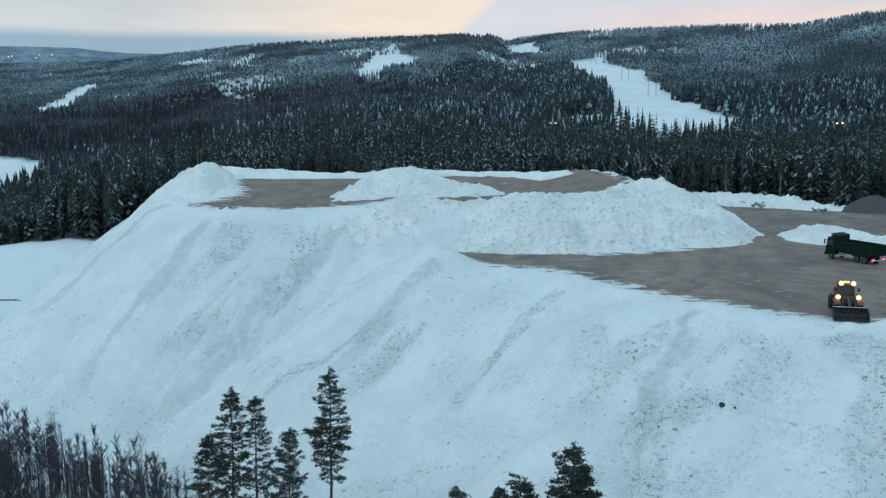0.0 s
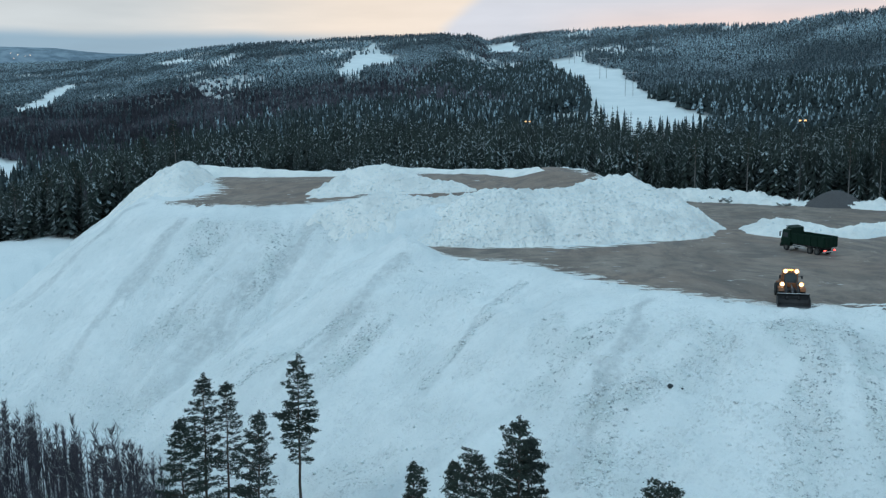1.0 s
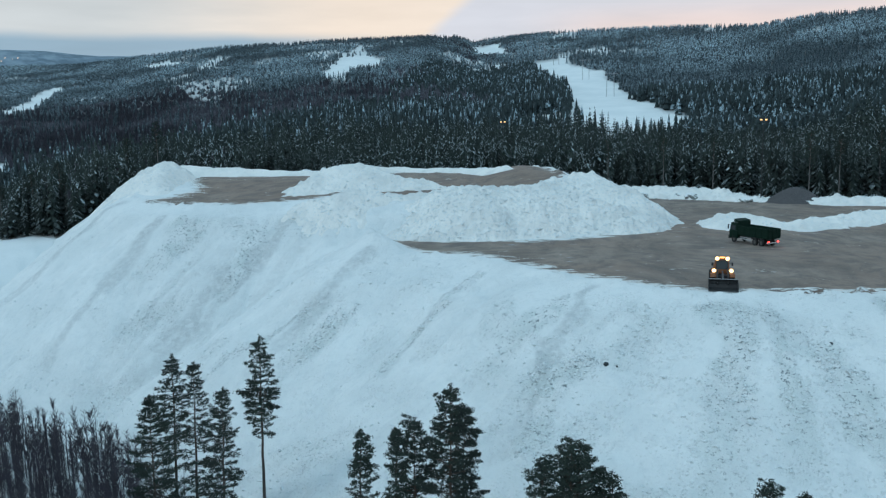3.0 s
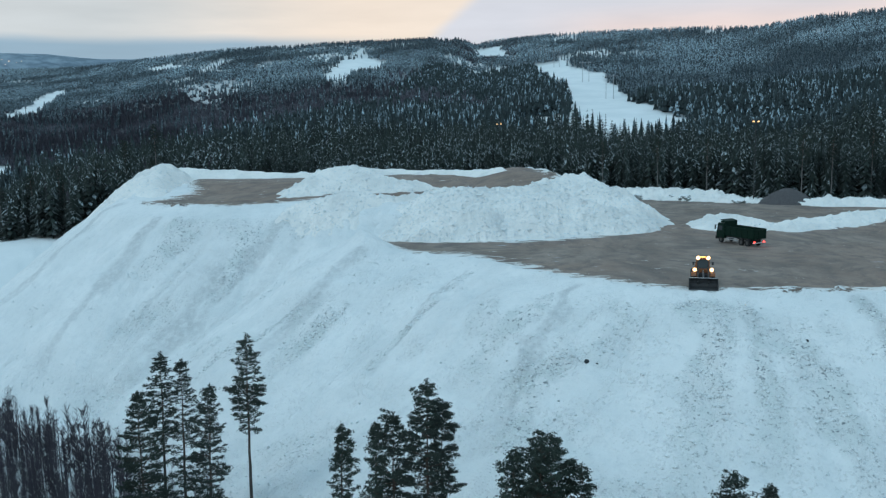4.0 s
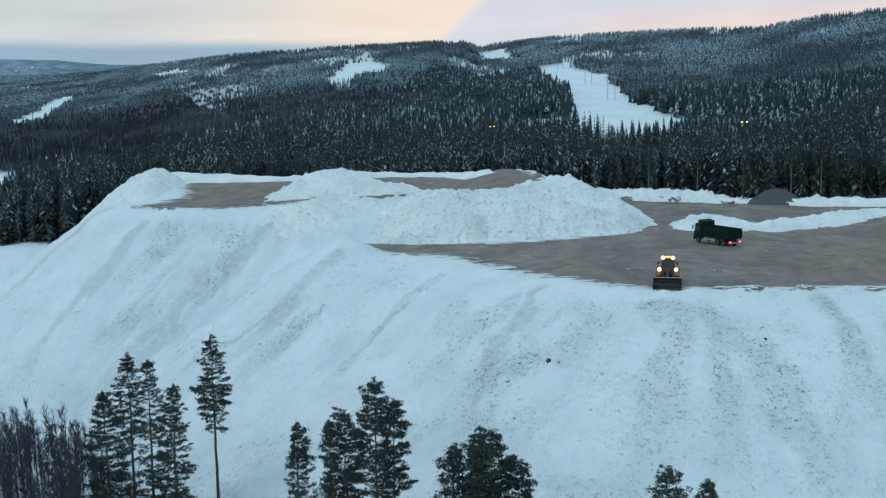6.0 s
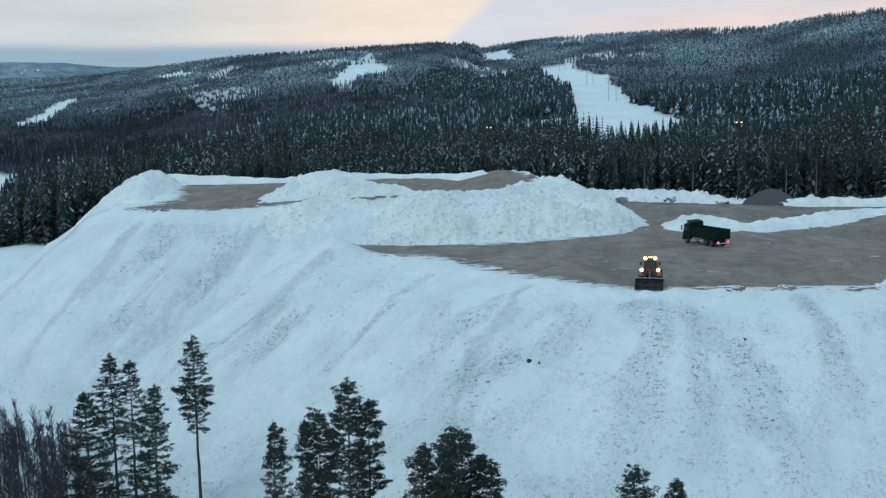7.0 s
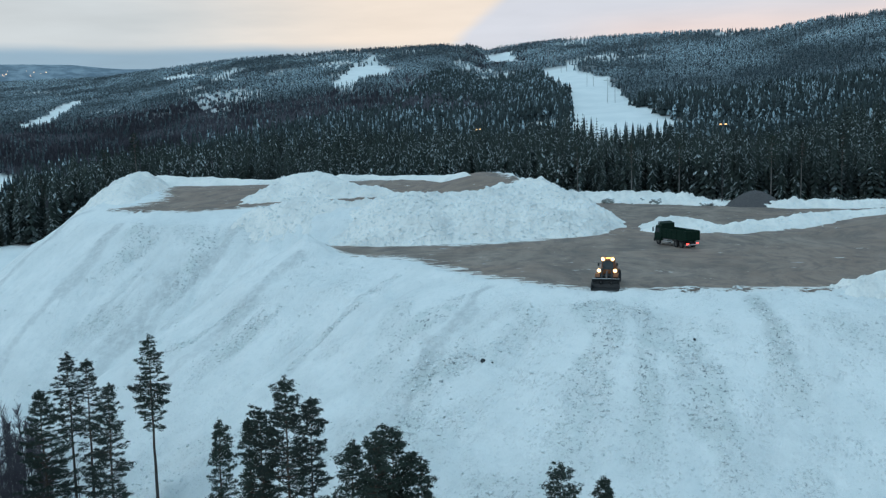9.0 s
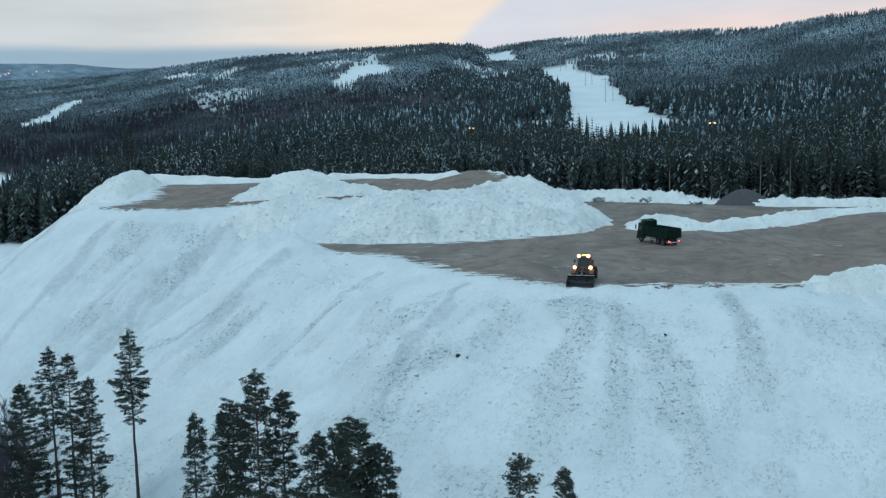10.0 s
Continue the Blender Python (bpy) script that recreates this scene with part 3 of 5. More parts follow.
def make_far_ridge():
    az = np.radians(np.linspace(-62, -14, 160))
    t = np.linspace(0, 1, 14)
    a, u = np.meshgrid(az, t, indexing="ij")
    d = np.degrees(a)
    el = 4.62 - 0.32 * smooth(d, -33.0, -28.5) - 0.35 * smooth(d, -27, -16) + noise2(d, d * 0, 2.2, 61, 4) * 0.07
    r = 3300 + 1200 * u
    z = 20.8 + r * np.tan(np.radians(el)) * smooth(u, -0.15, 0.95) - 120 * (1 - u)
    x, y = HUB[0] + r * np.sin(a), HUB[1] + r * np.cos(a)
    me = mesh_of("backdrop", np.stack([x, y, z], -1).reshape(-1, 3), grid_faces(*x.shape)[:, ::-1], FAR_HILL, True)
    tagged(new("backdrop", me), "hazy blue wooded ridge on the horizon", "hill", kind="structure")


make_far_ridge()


def clip_grid(x, y, z, keep):
    """Drops the cells of a height grid that keep leaves out; returns vertices, faces and the kept indices."""
    f = grid_faces(*x.shape)
    f = f[keep.ravel()[f].any(axis=1)]
    used, inv = np.unique(f, return_inverse=True)
    return np.stack([x, y, z], -1).reshape(-1, 3)[used], inv.reshape(-1, 4), used


def make_mound():
    x, y = np.meshgrid(np.concatenate([np.arange(-172, -116, 0.9), np.arange(-116, 64, 0.42), np.arange(64, 136, 0.9)]),
                       np.concatenate([np.arange(38, 150, 0.42), np.arange(150, 200, 0.65), np.arange(200, 250, 0.95)]), indexing="ij")
    z, grit, dirt, grain = mound(x, y)
    g = land(x, y)
    v, f, used = clip_grid(x, y, np.maximum(z, g - 0.8), z > g - 0.5)
    me = mesh_of("snow_dump", v, f, SNOW_MOUND, True)
    set_attr(me, "grit", grit.ravel()[used])
    set_attr(me, "dirt", dirt.ravel()[used])
    set_attr(me, "grain", grain.ravel()[used])
    tagged(new("snow_dump", me), "terraced mound of dumped snow with gritted grey driving areas", "snow mound", kind="structure")


make_mound()


def ground_at(x, y):
    x, y = np.atleast_1d(np.asarray(x, float)), np.atleast_1d(np.asarray(y, float))
    z = land(x, y)
    near = (x > -170) & (x < 134) & (y > 40) & (y < 248)
    return np.where(near, np.maximum(z, mound(x, y)[0]), z)


HEAP_LABELS = {
    "between": "high clumpy snow heap between the two driving levels", "berm": "snow berm along the upper level's edge",
    "middle": "pointed snow heap on the upper gritted level", "western": "long snow heap at the upper level's outer corner",
    "rim_west": "low snow rim behind the upper level", "rim_east": "low snow rim behind the upper level",
    "bank": "low curved snow bank on the lower gritted level", "far_bank": "ploughed snow bank along the forest edge",
    "far_bank_east": "ploughed snow bank along the forest edge beside gravel",
    "edge_lumps": "lumpy snow pushed up along the lower edge",
}


def make_heap(key):
    ridge, slope, lump = HEAPS[key]
    px, py, pz = zip(*ridge)
    step = 0.35 if key in ("between", "bank", "edge_lumps") else 0.5
    m = 16 if key == "between" else 14
    x, y = np.meshgrid(np.arange(min(px) - m, max(px) + m, step), np.arange(min(py) - m - 4, max(py) + m, step), indexing="ij")
    z = heap_height(x, y, key)
    floor_z = ground_at(x.ravel(), y.ravel()).reshape(x.shape)
    v, f, used = clip_grid(x, y, np.maximum(z, floor_z - 0.25), z > floor_z - 0.05)
    me = mesh_of("snow_mound", v, f, SNOW_HEAP, True)
    spots = smooth(noise2(x, y, 7, 71, 3), 0.1, 0.6) * 0.5
    set_attr(me, "dirt", spots.ravel()[used])
    tagged(new("snow_bank" if "bank" in key or "rim" in key else "snow_mound", me), HEAP_LABELS[key], "snow heap", "snow heaps on the dump")


for heap_key in HEAPS:
    make_heap(heap_key)


def make_gravel_pile():
    x, y = np.meshgrid(np.arange(48, 70, 0.35), np.arange(205, 234, 0.35), indexing="ij")
    d = np.hypot((x - 57.4) / 1.05, (y - 216.5))
    z = 1.75 - 0.80 * (np.sqrt(d * d + 7.0) - 2.65) + noise2(x, y, 3, 81, 3) * 0.3
    floor_z = ground_at(x.ravel(), y.ravel()).reshape(x.shape)
    v, f, _ = clip_grid(x, y, np.maximum(z, floor_z - 0.25), z > floor_z - 0.05)
    tagged(new("gravel_mound", mesh_of("gravel_mound", v, f, GRAVEL, True)), "dark grey gravel pile at the forest edge", "gravel pile")


make_gravel_pile()

# ---- trees ----


class Soup:
    """Collects triangles."""

    def __init__(self):
        self.v, self.f = [], []

    def tube(self, pts, radii, n=5):
        """A tapered tube along points."""
        base = len(self.v)
        pts = [Vector(p) for p in pts]
        for i, (p, r) in enumerate(zip(pts, radii)):
            d = (pts[min(i + 1, len(pts) - 1)] - pts[max(i - 1, 0)]).normalized()
            u = d.orthogonal().normalized()
            w = d.cross(u)
            for k in range(n):
                a = 2 * math.pi * k / n
                self.v.append(p + (u * math.cos(a) + w * math.sin(a)) * r)
        for i in range(len(pts) - 1):
            for k in range(n):
                a, b = base + i * n + k, base + i * n + (k + 1) % n
                self.f += [(a, b, b + n), (a, b + n, a + n)]

    def sliver(self, a, b, w, rnd):
        """A thin pointed twig from a to b."""
        side = (b - a).orthogonal().normalized()
        side.rotate(Matrix.Rotation(rnd.uniform(0, 6.28), 3, (b - a).normalized()))
        base = len(self.v)
        self.v += [a - side * w, a + side * w, b]
        self.f.append((base, base + 1, base + 2))

    def clump(self, rnd, c, size, count, leaf, flat=0.5):
        """A tuft of small pointed blades round a centre."""
        for _ in range(count):
            d = Vector((rnd.gauss(0, 1), rnd.gauss(0, 1), rnd.gauss(0, flat))) * (size * 0.5)
            o = Vector((rnd.gauss(0, 1), rnd.gauss(0, 1), rnd.gauss(0, 0.8))).normalized()
            w = o.orthogonal().normalized()
            w.rotate(Matrix.Rotation(rnd.uniform(0, 6.28), 3, o))
            p, s = Vector(c) + d, leaf * rnd.uniform(0.6, 1.3)
            base = len(self.v)
            self.v += [p - w * s * 0.35 - o * s * 0.4, p + w * s * 0.35 - o * s * 0.3, p + o * s * 0.8]
            self.f.append((base, base + 1, base + 2))

    def mesh(self, name, mat, smooth_it=False):
        return mesh_of(name, [tuple(p) for p in self.v], self.f, mat, smooth_it)


def pine_meshes(seed, height, bare, width, dense=1.0, point=0.6, bark=PINE_BARK, needles=PINE_NEEDLE):
    """A pine's trunk with limbs, and its needles. bare: the share of the trunk without crown."""
    rnd = random.Random(seed)
    wood, leaf = Soup(), Soup()
    sway = [Vector((rnd.uniform(-0.05, 0.05), rnd.uniform(-0.05, 0.05), 0)) for _ in range(12)]
    pts = [Vector((0, 0, -0.5))]
    for i in range(1, 13):
        pts.append(Vector((0, 0, height * i / 12)) + sway[i - 1] * (0.3 + i / 12))
    r0 = 0.0072 * height + 0.03
    wood.tube(pts, [r0 * (1.15 - 1.08 * (i / 12)) for i in range(13)], 9)

    def axis(z):
        u = max(0.0, min(11.999, z / height * 12))
        i = int(u)
        return pts[i].lerp(pts[i + 1], u - i)

    def tuft(b, c, big):
        wood.tube([b, c], [0.012, 0.005], 3)
        leaf.clump(rnd, c, rnd.uniform(0.18, 0.36) * big, int(rnd.uniform(14, 22)), 0.155, 0.36)

    # dead stubs under the crown
    for _ in range(int(5 + 10 * bare)):
        z, a = height * bare * rnd.uniform(0.45, 1.0), rnd.uniform(0, 6.28)
        p0 = axis(z)
        wood.tube([p0, p0 + Vector((math.cos(a), math.sin(a), rnd.uniform(-0.3, 0.2))) * rnd.uniform(0.3, 0.9)], [0.018, 0.006], 3)
    z, lean = height * bare, rnd.uniform(0, 6.28)
    while z < height * 0.97:
        u = (z - height * bare) / (height * (1 - bare))
        prof = (0.45 + 0.55 * min(1.0, u * 2.8)) * (1 - u ** 1.4) ** point + 0.06
        a0 = rnd.uniform(0, 6.28)
        count = rnd.choice((3, 4, 4, 5, 5))
        for k in range(count):
            if rnd.random() > 0.90 * dense:
                continue
            a = a0 + 6.283 * (k + rnd.uniform(-0.35, 0.35)) / count
            ln = 1.04 * width * prof * rnd.uniform(0.42, 1.18) * (1 + 0.22 * math.cos(a - lean))
            rise = -0.22 + 0.30 * u + 0.55 * u * u + rnd.uniform(-0.10, 0.16)
            d = Vector((math.cos(a), math.sin(a), rise)).normalized()
            p0 = axis(z + rnd.uniform(-0.08, 0.08))
            p1 = p0 + d * ln * 0.6
            p2 = p0 + d * ln + Vector((0, 0, 0.13 * ln))
            br = 0.016 + 0.011 * ln
            wood.tube([p0, p1, p2], [br, br * 0.65, br * 0.25], 4)
            side = Vector((-d.y, d.x, 0.0)).normalized()
            n = max(2, int(ln * 3.1))
            for q in range(n):
                t = 0.34 + 0.66 * (q + rnd.random()) / n
                b = p0.lerp(p1, t / 0.6) if t < 0.6 else p1.lerp(p2, (t - 0.6) / 0.4)
                reach = (0.16 + 0.42 * (1.05 - t) * min(ln, 2.4)) * rnd.uniform(0.4, 1.1)
                for sgn in (-1, 1):
                    if rnd.random() < 0.78:
                        c = b + side * (sgn * reach) + d * reach * 0.6 + Vector((0, 0, rnd.gauss(0.07, 0.06)))
                        tuft(b, c, 1.0)
                        if reach > 0.45:
                            tuft(b, b.lerp(c, 0.5) + Vector((0, 0, 0.06)), 0.9)
            tuft(p1, p2, 1.0)
        z += rnd.uniform(0.36, 0.80) * (1.0 - 0.5 * u)
    for dz in (0.0, 0.25, 0.55):
        leaf.clump(rnd, axis(height) + Vector((0, 0, -0.1 - dz)), 0.22 + 0.2 * dz, 36, 0.16, 1.2)
    return wood.mesh("trunk", bark), leaf.mesh("crown", needles)


# x, y of the foot, height of the tip over the dump's lower level, width, bare share, seed
PINES = ((-36.7, 74.0, -1.3, 2.35, 0.52, 1, 1.0, 0.66), (-46.4, 73.2, -3.0, 2.0, 0.58, 2, 1.0, 0.8), (-43.8, 72.6, -3.8, 1.65, 0.34, 3, 0.72, 0.5),
         (-39.5, 69.3, -5.5, 3.0, 0.20, 4, 0.95, 0.8), (-45.9, 67.7, -5.8, 4.2, 0.12, 5, 1.0, 0.9), (-23.4, 61.7, -6.3, 1.9, 0.24, 6, 0.95, 0.62),
         (-14.1, 55.9, -0.2, 2.8, 0.24, 7, 0.92, 0.62), (-13.7, 60.6, -3.8, 2.3, 0.28, 8, 1.0, 0.55), (-17.6, 58.5, -4.1, 2.3, 0.30, 9, 1.0, 0.50),
         (-19.6, 60.5, -5.7, 1.6, 0.34, 10, 0.85, 0.6), (-4.9, 49.2, -2.4, 2.3, 0.26, 11, 1.0, 0.45), (-7.2, 50.0, -3.4, 2.3, 0.26, 12, 1.0, 0.55),
         (9.3, 50.2, -5.0, 2.3, 0.3, 13, 0.85, 0.5), (12.8, 53.1, -7.2, 1.9, 0.3, 14, 0.95, 0.8), (-1.7, 52.0, -5.3, 2.1, 0.28, 15, 1.0, 0.45),
         (-3.9, 52.2, -3.2, 3.5, 0.26, 16, 1.08, 0.50))
for px, py, tip, wide, bare, seed, dense, point in PINES:
    foot = float(ground_at(px, py)[0])
    pine = empty("pine_tree", pose(px, py, foot, random.Random(seed).uniform(-1, 1), random.Random(seed + 50).uniform(0.5, 2.5), 0))
    wood_me, leaf_me = pine_meshes(seed, tip - foot, bare, wide, dense, point)
    child("trunk", wood_me, pine)
    child("crown", leaf_me, pine)
    tagged(pine, "tall dark green pine with a bare lower trunk standing in snow" if bare > 0.4 else "dark green pine with a broad bushy crown standing in snow", "pine tree", "pines in front of the dump")


def plant(name, meshes, parts, m):
    """A tree made of its parts' shared meshes."""
    top = empty(name)
    top.matrix_basis = m
    for part_name, me in zip(parts, meshes):
        child(part_name, me, top)
    return top


def birch_mesh(seed, height):
    rnd = random.Random(seed)
    s, stem = Soup(), Soup()
    top = Vector((rnd.uniform(-0.4, 0.4), rnd.uniform(-0.4, 0.4), height))
    stem.tube([(0, 0, -0.4), top * 0.5 + Vector((rnd.uniform(-0.15, 0.15), 0, 0)), top], [0.085, 0.05, 0.008], 5)
    for _ in range(52):
        t = rnd.uniform(0.28, 0.98)
        p = top * t
        a = rnd.uniform(0, 6.28)
        ln = (1.0 - t * 0.7) * height * 0.17 * rnd.uniform(0.6, 1.3)
        d = Vector((math.cos(a) * 0.6, math.sin(a) * 0.6, rnd.uniform(0.6, 1.1))).normalized()
        q = p + d * ln
        s.tube([p, q], [0.010, 0.004], 3)
        for _ in range(12):
            b = p.lerp(q, rnd.uniform(0.3, 1.0))
            e = (d + Vector((rnd.gauss(0, 0.55), rnd.gauss(0, 0.55), rnd.gauss(0.25, 0.3)))).normalized()
            s.sliver(b, b + e * ln * rnd.uniform(0.2, 0.5), 0.009, rnd)
    return stem.mesh("trunk", BIRCH_BARK), s.mesh("crown", BIRCH_BARK)


BIRCH_MESHES = [birch_mesh(100 + i, h) for i, h in enumerate((9.0, 10.0, 11.0, 8.2, 10.6, 9.5))]
rnd = random.Random(5)
THICKET = ((-112, 106), (-94, 102), (-77, 95.5), (-62, 88.3), (-53.5, 79.5), (-46.5, 72), (-41, 62), (-50, 55), (-112, 84))
placed = 0
while placed < 299:
    bx, by = rnd.uniform(-112, -44), rnd.uniform(56, 108)
    if to_polygon(np.array([bx]), np.array([by]), THICKET)[0][0] > -0.5:
        continue
    k = rnd.uniform(0.68, 1.16)
    ob = plant("birch_tree", BIRCH_MESHES[rnd.randrange(6)], ("trunk", "crown"), pose(bx, by, float(ground_at(bx, by)[0]), rnd.uniform(-3, 3), rnd.uniform(-3, 3), rnd.uniform(0, 360)) @ Matrix.Scale(k, 4))
    tagged(ob, "slender leafless birch with purplish-brown twigs", "birch tree", "birch thicket below the dump")
    placed += 1


def brush_template(seed):
    rnd = random.Random(seed)
    s = Soup()
    s.tube([(0, 0, -0.03), (rnd.uniform(-0.04, 0.04), 0, 0.5), (0, 0, 1.0)], [0.05, 0.03, 0.004], 3)
    for _ in range(34):
        t, a = rnd.uniform(0.25, 0.97), rnd.uniform(0, 6.28)
        p = Vector((0, 0, t))
        q = p + Vector((math.cos(a) * 1.0, math.sin(a) * 1.0, 0.22)) * rnd.uniform(0.3, 0.9) * (1.1 - 0.7 * t)
        s.tube([p, q], [0.012, 0.004], 3)
        for _ in range(5):
            b = p.lerp(q, rnd.uniform(0.3, 0.9))
            s.sliver(b, b + Vector((rnd.gauss(0, 0.25), rnd.gauss(0, 0.25), rnd.uniform(0.04, 0.12))), 0.012, rnd)
    return np.array([tuple(v) for v in s.v]), np.array(s.f)


for bx, by, k in ((-41.5, 74.5, 0.9), (-44.0, 70.0, 1.0), (-42.5, 76, 0.8), (-47.5, 70, 1.0), (-36.5, 66, 0.7), (-51, 70, 1.1), (-50, 66.5, 1.0), (-48.6, 64, 0.9), (-51.5, 63.5, 1.1), (-47, 66, 0.9), (-49.5, 68.5, 1.0), (-52.5, 66, 1.0),
                  (-46, 64.5, 0.8), (-50.5, 61.5, 0.9), (-48, 72, 0.9), (-45, 66, 0.8), (-43, 68, 0.8), (-53, 69.5, 1.1), (-47.8, 62, 0.9), (-42, 71.5, 0.8)):
    ob = plant("birch_tree", BIRCH_MESHES[int(k * 10) % 6], ("trunk", "crown"), pose(bx, by, float(ground_at(bx, by)[0]), 0, 0, bx * 40) @ Matrix.Scale(k, 4))
    tagged(ob, "slender leafless birch among the pines", "birch tree", "birch thicket below the dump")


def spruce_template(seed, tiers, per, droop=0.35):
    """A spruce one metre high and one metre in radius: a stem and drooping tiers of pointed boughs."""
    rnd = random.Random(seed)
    s = Soup()
    s.tube([(0, 0, -0.03), (0, 0, 0.5), (0, 0, 1.0)], [0.05, 0.03, 0.004], 4)
    for i in range(tiers):
        u = (i + rnd.uniform(0.2, 0.8)) / tiers
        z = 0.10 + 0.88 * u
        rad = (1 - u) ** 0.85 + 0.05
        a0 = rnd.uniform(0, 6.28)
        for k in range(per):
            a = a0 + 6.283 * (k + rnd.uniform(-0.3, 0.3)) / per
            r, w = rad * rnd.uniform(0.65, 1.15), rad * 2.9 / per
            dz = droop * 0.16 * rnd.uniform(0.6, 1.3) * (0.4 + rad)
            c, sn = math.cos(a), math.sin(a)
            b = len(s.v)
            m = 0.55 * r
            s.v += [Vector((0, 0, z + 0.02)), Vector((c * m - sn * w * 0.5, sn * m + c * w * 0.5, z - dz * 0.45)),
                    Vector((c * r, sn * r, z - dz)), Vector((c * m + sn * w * 0.5, sn * m - c * w * 0.5, z - dz * 0.45))]
            s.f += [(b, b + 1, b + 2), (b, b + 2, b + 3)]
    return np.array([tuple(p) for p in s.v]), np.array(s.f)


def cone_template(seed, tiers=3, n=5):
    """A far spruce: ragged stacked skirts."""
    rnd = random.Random(seed)
    v, f = [], []
    for i in range(tiers):
        lo, hi = 0.06 + 0.30 * i, min(1.0, 0.50 + 0.25 * i)
        rad = (1 - lo) ** 0.9
        b = len(v)
        a0 = rnd.uniform(0, 6)
        for k in range(n):
            a, r = a0 + 6.283 * k / n, rad * rnd.uniform(0.6, 1.15)
            v.append((math.cos(a) * r, math.sin(a) * r, lo + rnd.uniform(-0.05, 0.05)))
        v.append((0, 0, hi))
        f += [(b + k, b + (k + 1) % n, b + n) for k in range(n)]
    return np.array(v), np.array(f)


def bush_template(seed, n=14):
    """A far leafless crown: thin upright slivers."""
    rnd = random.Random(seed)
    v, f = [], []
    for k in range(n):
        a, r = rnd.uniform(0, 6.28), rnd.uniform(0.1, 0.75)
        x, y, b = math.cos(a) * r, math.sin(a) * r, len(v)
        w, h = rnd.uniform(0.08, 0.20), rnd.uniform(0.6, 1.0) * (1.05 - 0.4 * r)
        t = rnd.uniform(0, 3.14)
        v += [(x - w * math.cos(t), y - w * math.sin(t), rnd.uniform(0.1, 0.3)), (x + w * math.cos(t), y + w * math.sin(t), rnd.uniform(0.1, 0.3)), (x * 1.15, y * 1.15, h)]
        f.append((b, b + 1, b + 2))
    return np.array(v), np.array(f)


def scatter_mesh(name, templates, xs, ys, hs, rs, mat, rng):
    """One mesh of many copies of the templates."""
    zs = ground_at(xs, ys) - 0.3
    pick = rng.integers(0, len(templates), len(xs))
    vs, fs, off = [], [], 0
    for i, (tv, tf) in enumerate(templates):
        sel = np.where(pick == i)[0]
        if not len(sel):
            continue
        a = rng.uniform(0, 6.283, len(sel))
        c, s = np.cos(a)[:, None], np.sin(a)[:, None]
        X = (tv[None, :, 0] * c - tv[None, :, 1] * s) * rs[sel][:, None] + xs[sel][:, None]
        Y = (tv[None, :, 0] * s + tv[None, :, 1] * c) * rs[sel][:, None] + ys[sel][:, None]
        Z = tv[None, :, 2] * hs[sel][:, None] + zs[sel][:, None]
        vs.append(np.stack([X, Y, Z], -1).reshape(-1, 3))
        fs.append((tf[None] + (off + np.arange(len(sel)) * len(tv))[:, None, None]).reshape(-1, 3))
        off += len(sel) * len(tv)
    return mesh_of(name, np.concatenate(vs), np.concatenate(fs), mat)


def make_brush():
    rng = np.random.default_rng(31)
    x, y = rng.uniform(-125, -48, 4000), rng.uniform(52, 108, 4000)
    ok = to_polygon(x, y, THICKET)[0] < 1.0
    x, y = x[ok][:480], y[ok][:480]
    me = scatter_mesh("birch_brush", [brush_template(300 + i) for i in range(5)], x, y, rng.uniform(5.0, 9.5, len(x)), rng.uniform(0.7, 1.2, len(x)), BIRCH_BARK, rng)
    tagged(new("birch_brush", me), "dense purplish-brown birch brush in deep snow", "brush", kind="stuff")


make_brush()


def wooded(x, y):
    ragged = 5.0 * np.random.default_rng(19).random(np.shape(x)) ** 5
    return (open_ground(x, y) > -ragged) & ~near_dump(x, y)


rng = np.random.default_rng(9)
az_lo, az_hi = -42.0, 28.0
xs, ys, kind = [], [], []
for r0, r1, area in ((205, 330, 13.0), (330, 460, 15.0), (460, 800, 12.0), (800, 1800, 15.0)):
    n = int(math.radians(az_hi - az_lo) / 2 * (r1 * r1 - r0 * r0) / area)
    r, a = np.sqrt(rng.uniform(r0 * r0, r1 * r1, n)), np.radians(rng.uniform(az_lo, az_hi, n))
    xs.append(HUB[0] + r * np.sin(a)), ys.append(HUB[1] + r * np.cos(a))
xs, ys = np.concatenate(xs), np.concatenate(ys)
ok = wooded(xs, ys)
xs, ys = xs[ok], ys[ok]
thin = to_polygon(xs, ys, THIN_WOOD)[0]
gap = noise2(xs, ys, 42, 95, 3) - 0.02 - 0.10 * smooth(xs, -60, 0) - 0.3 * (1 - smooth(np.hypot(xs, ys), 720, 900))
ok = ((thin > 0) | (rng.uniform(0, 1, len(xs)) < 0.30)) & ((gap < 0.22) | (rng.uniform(0, 1, len(xs)) < 0.26))
xs, ys = xs[ok], ys[ok]
rr, aa = np.hypot(xs - HUB[0], ys - HUB[1]), np.degrees(np.arctan2(xs - HUB[0], ys - HUB[1]))
far_r = np.interp(aa, SKY_AZ, SKY_R)
ok = rr < far_r + 60
xs, ys, rr, aa = xs[ok], ys[ok], rr[ok], aa[ok]
# leafless woods on the lower western hill
leafless = smooth(noise2(xs, ys, 130, 91, 3) + 0.85 * smooth(-aa, 1, 12) * (1 - smooth(rr, 720, 980)) * smooth(rr, 430, 560) - 0.30 * smooth(aa, -4, 4), 0.12, 0.85) > rng.uniform(0, 1, len(xs))
leafless &= rr > 385 + 60 * rng.random(len(xs))
leafless &= rng.random(len(xs)) < 0.86
near_bare = (rr < 330) & (aa < -22) & (rng.random(len(xs)) < 0.16)
stand = 1 + 0.22 * noise2(xs, ys, 45, 92, 2)
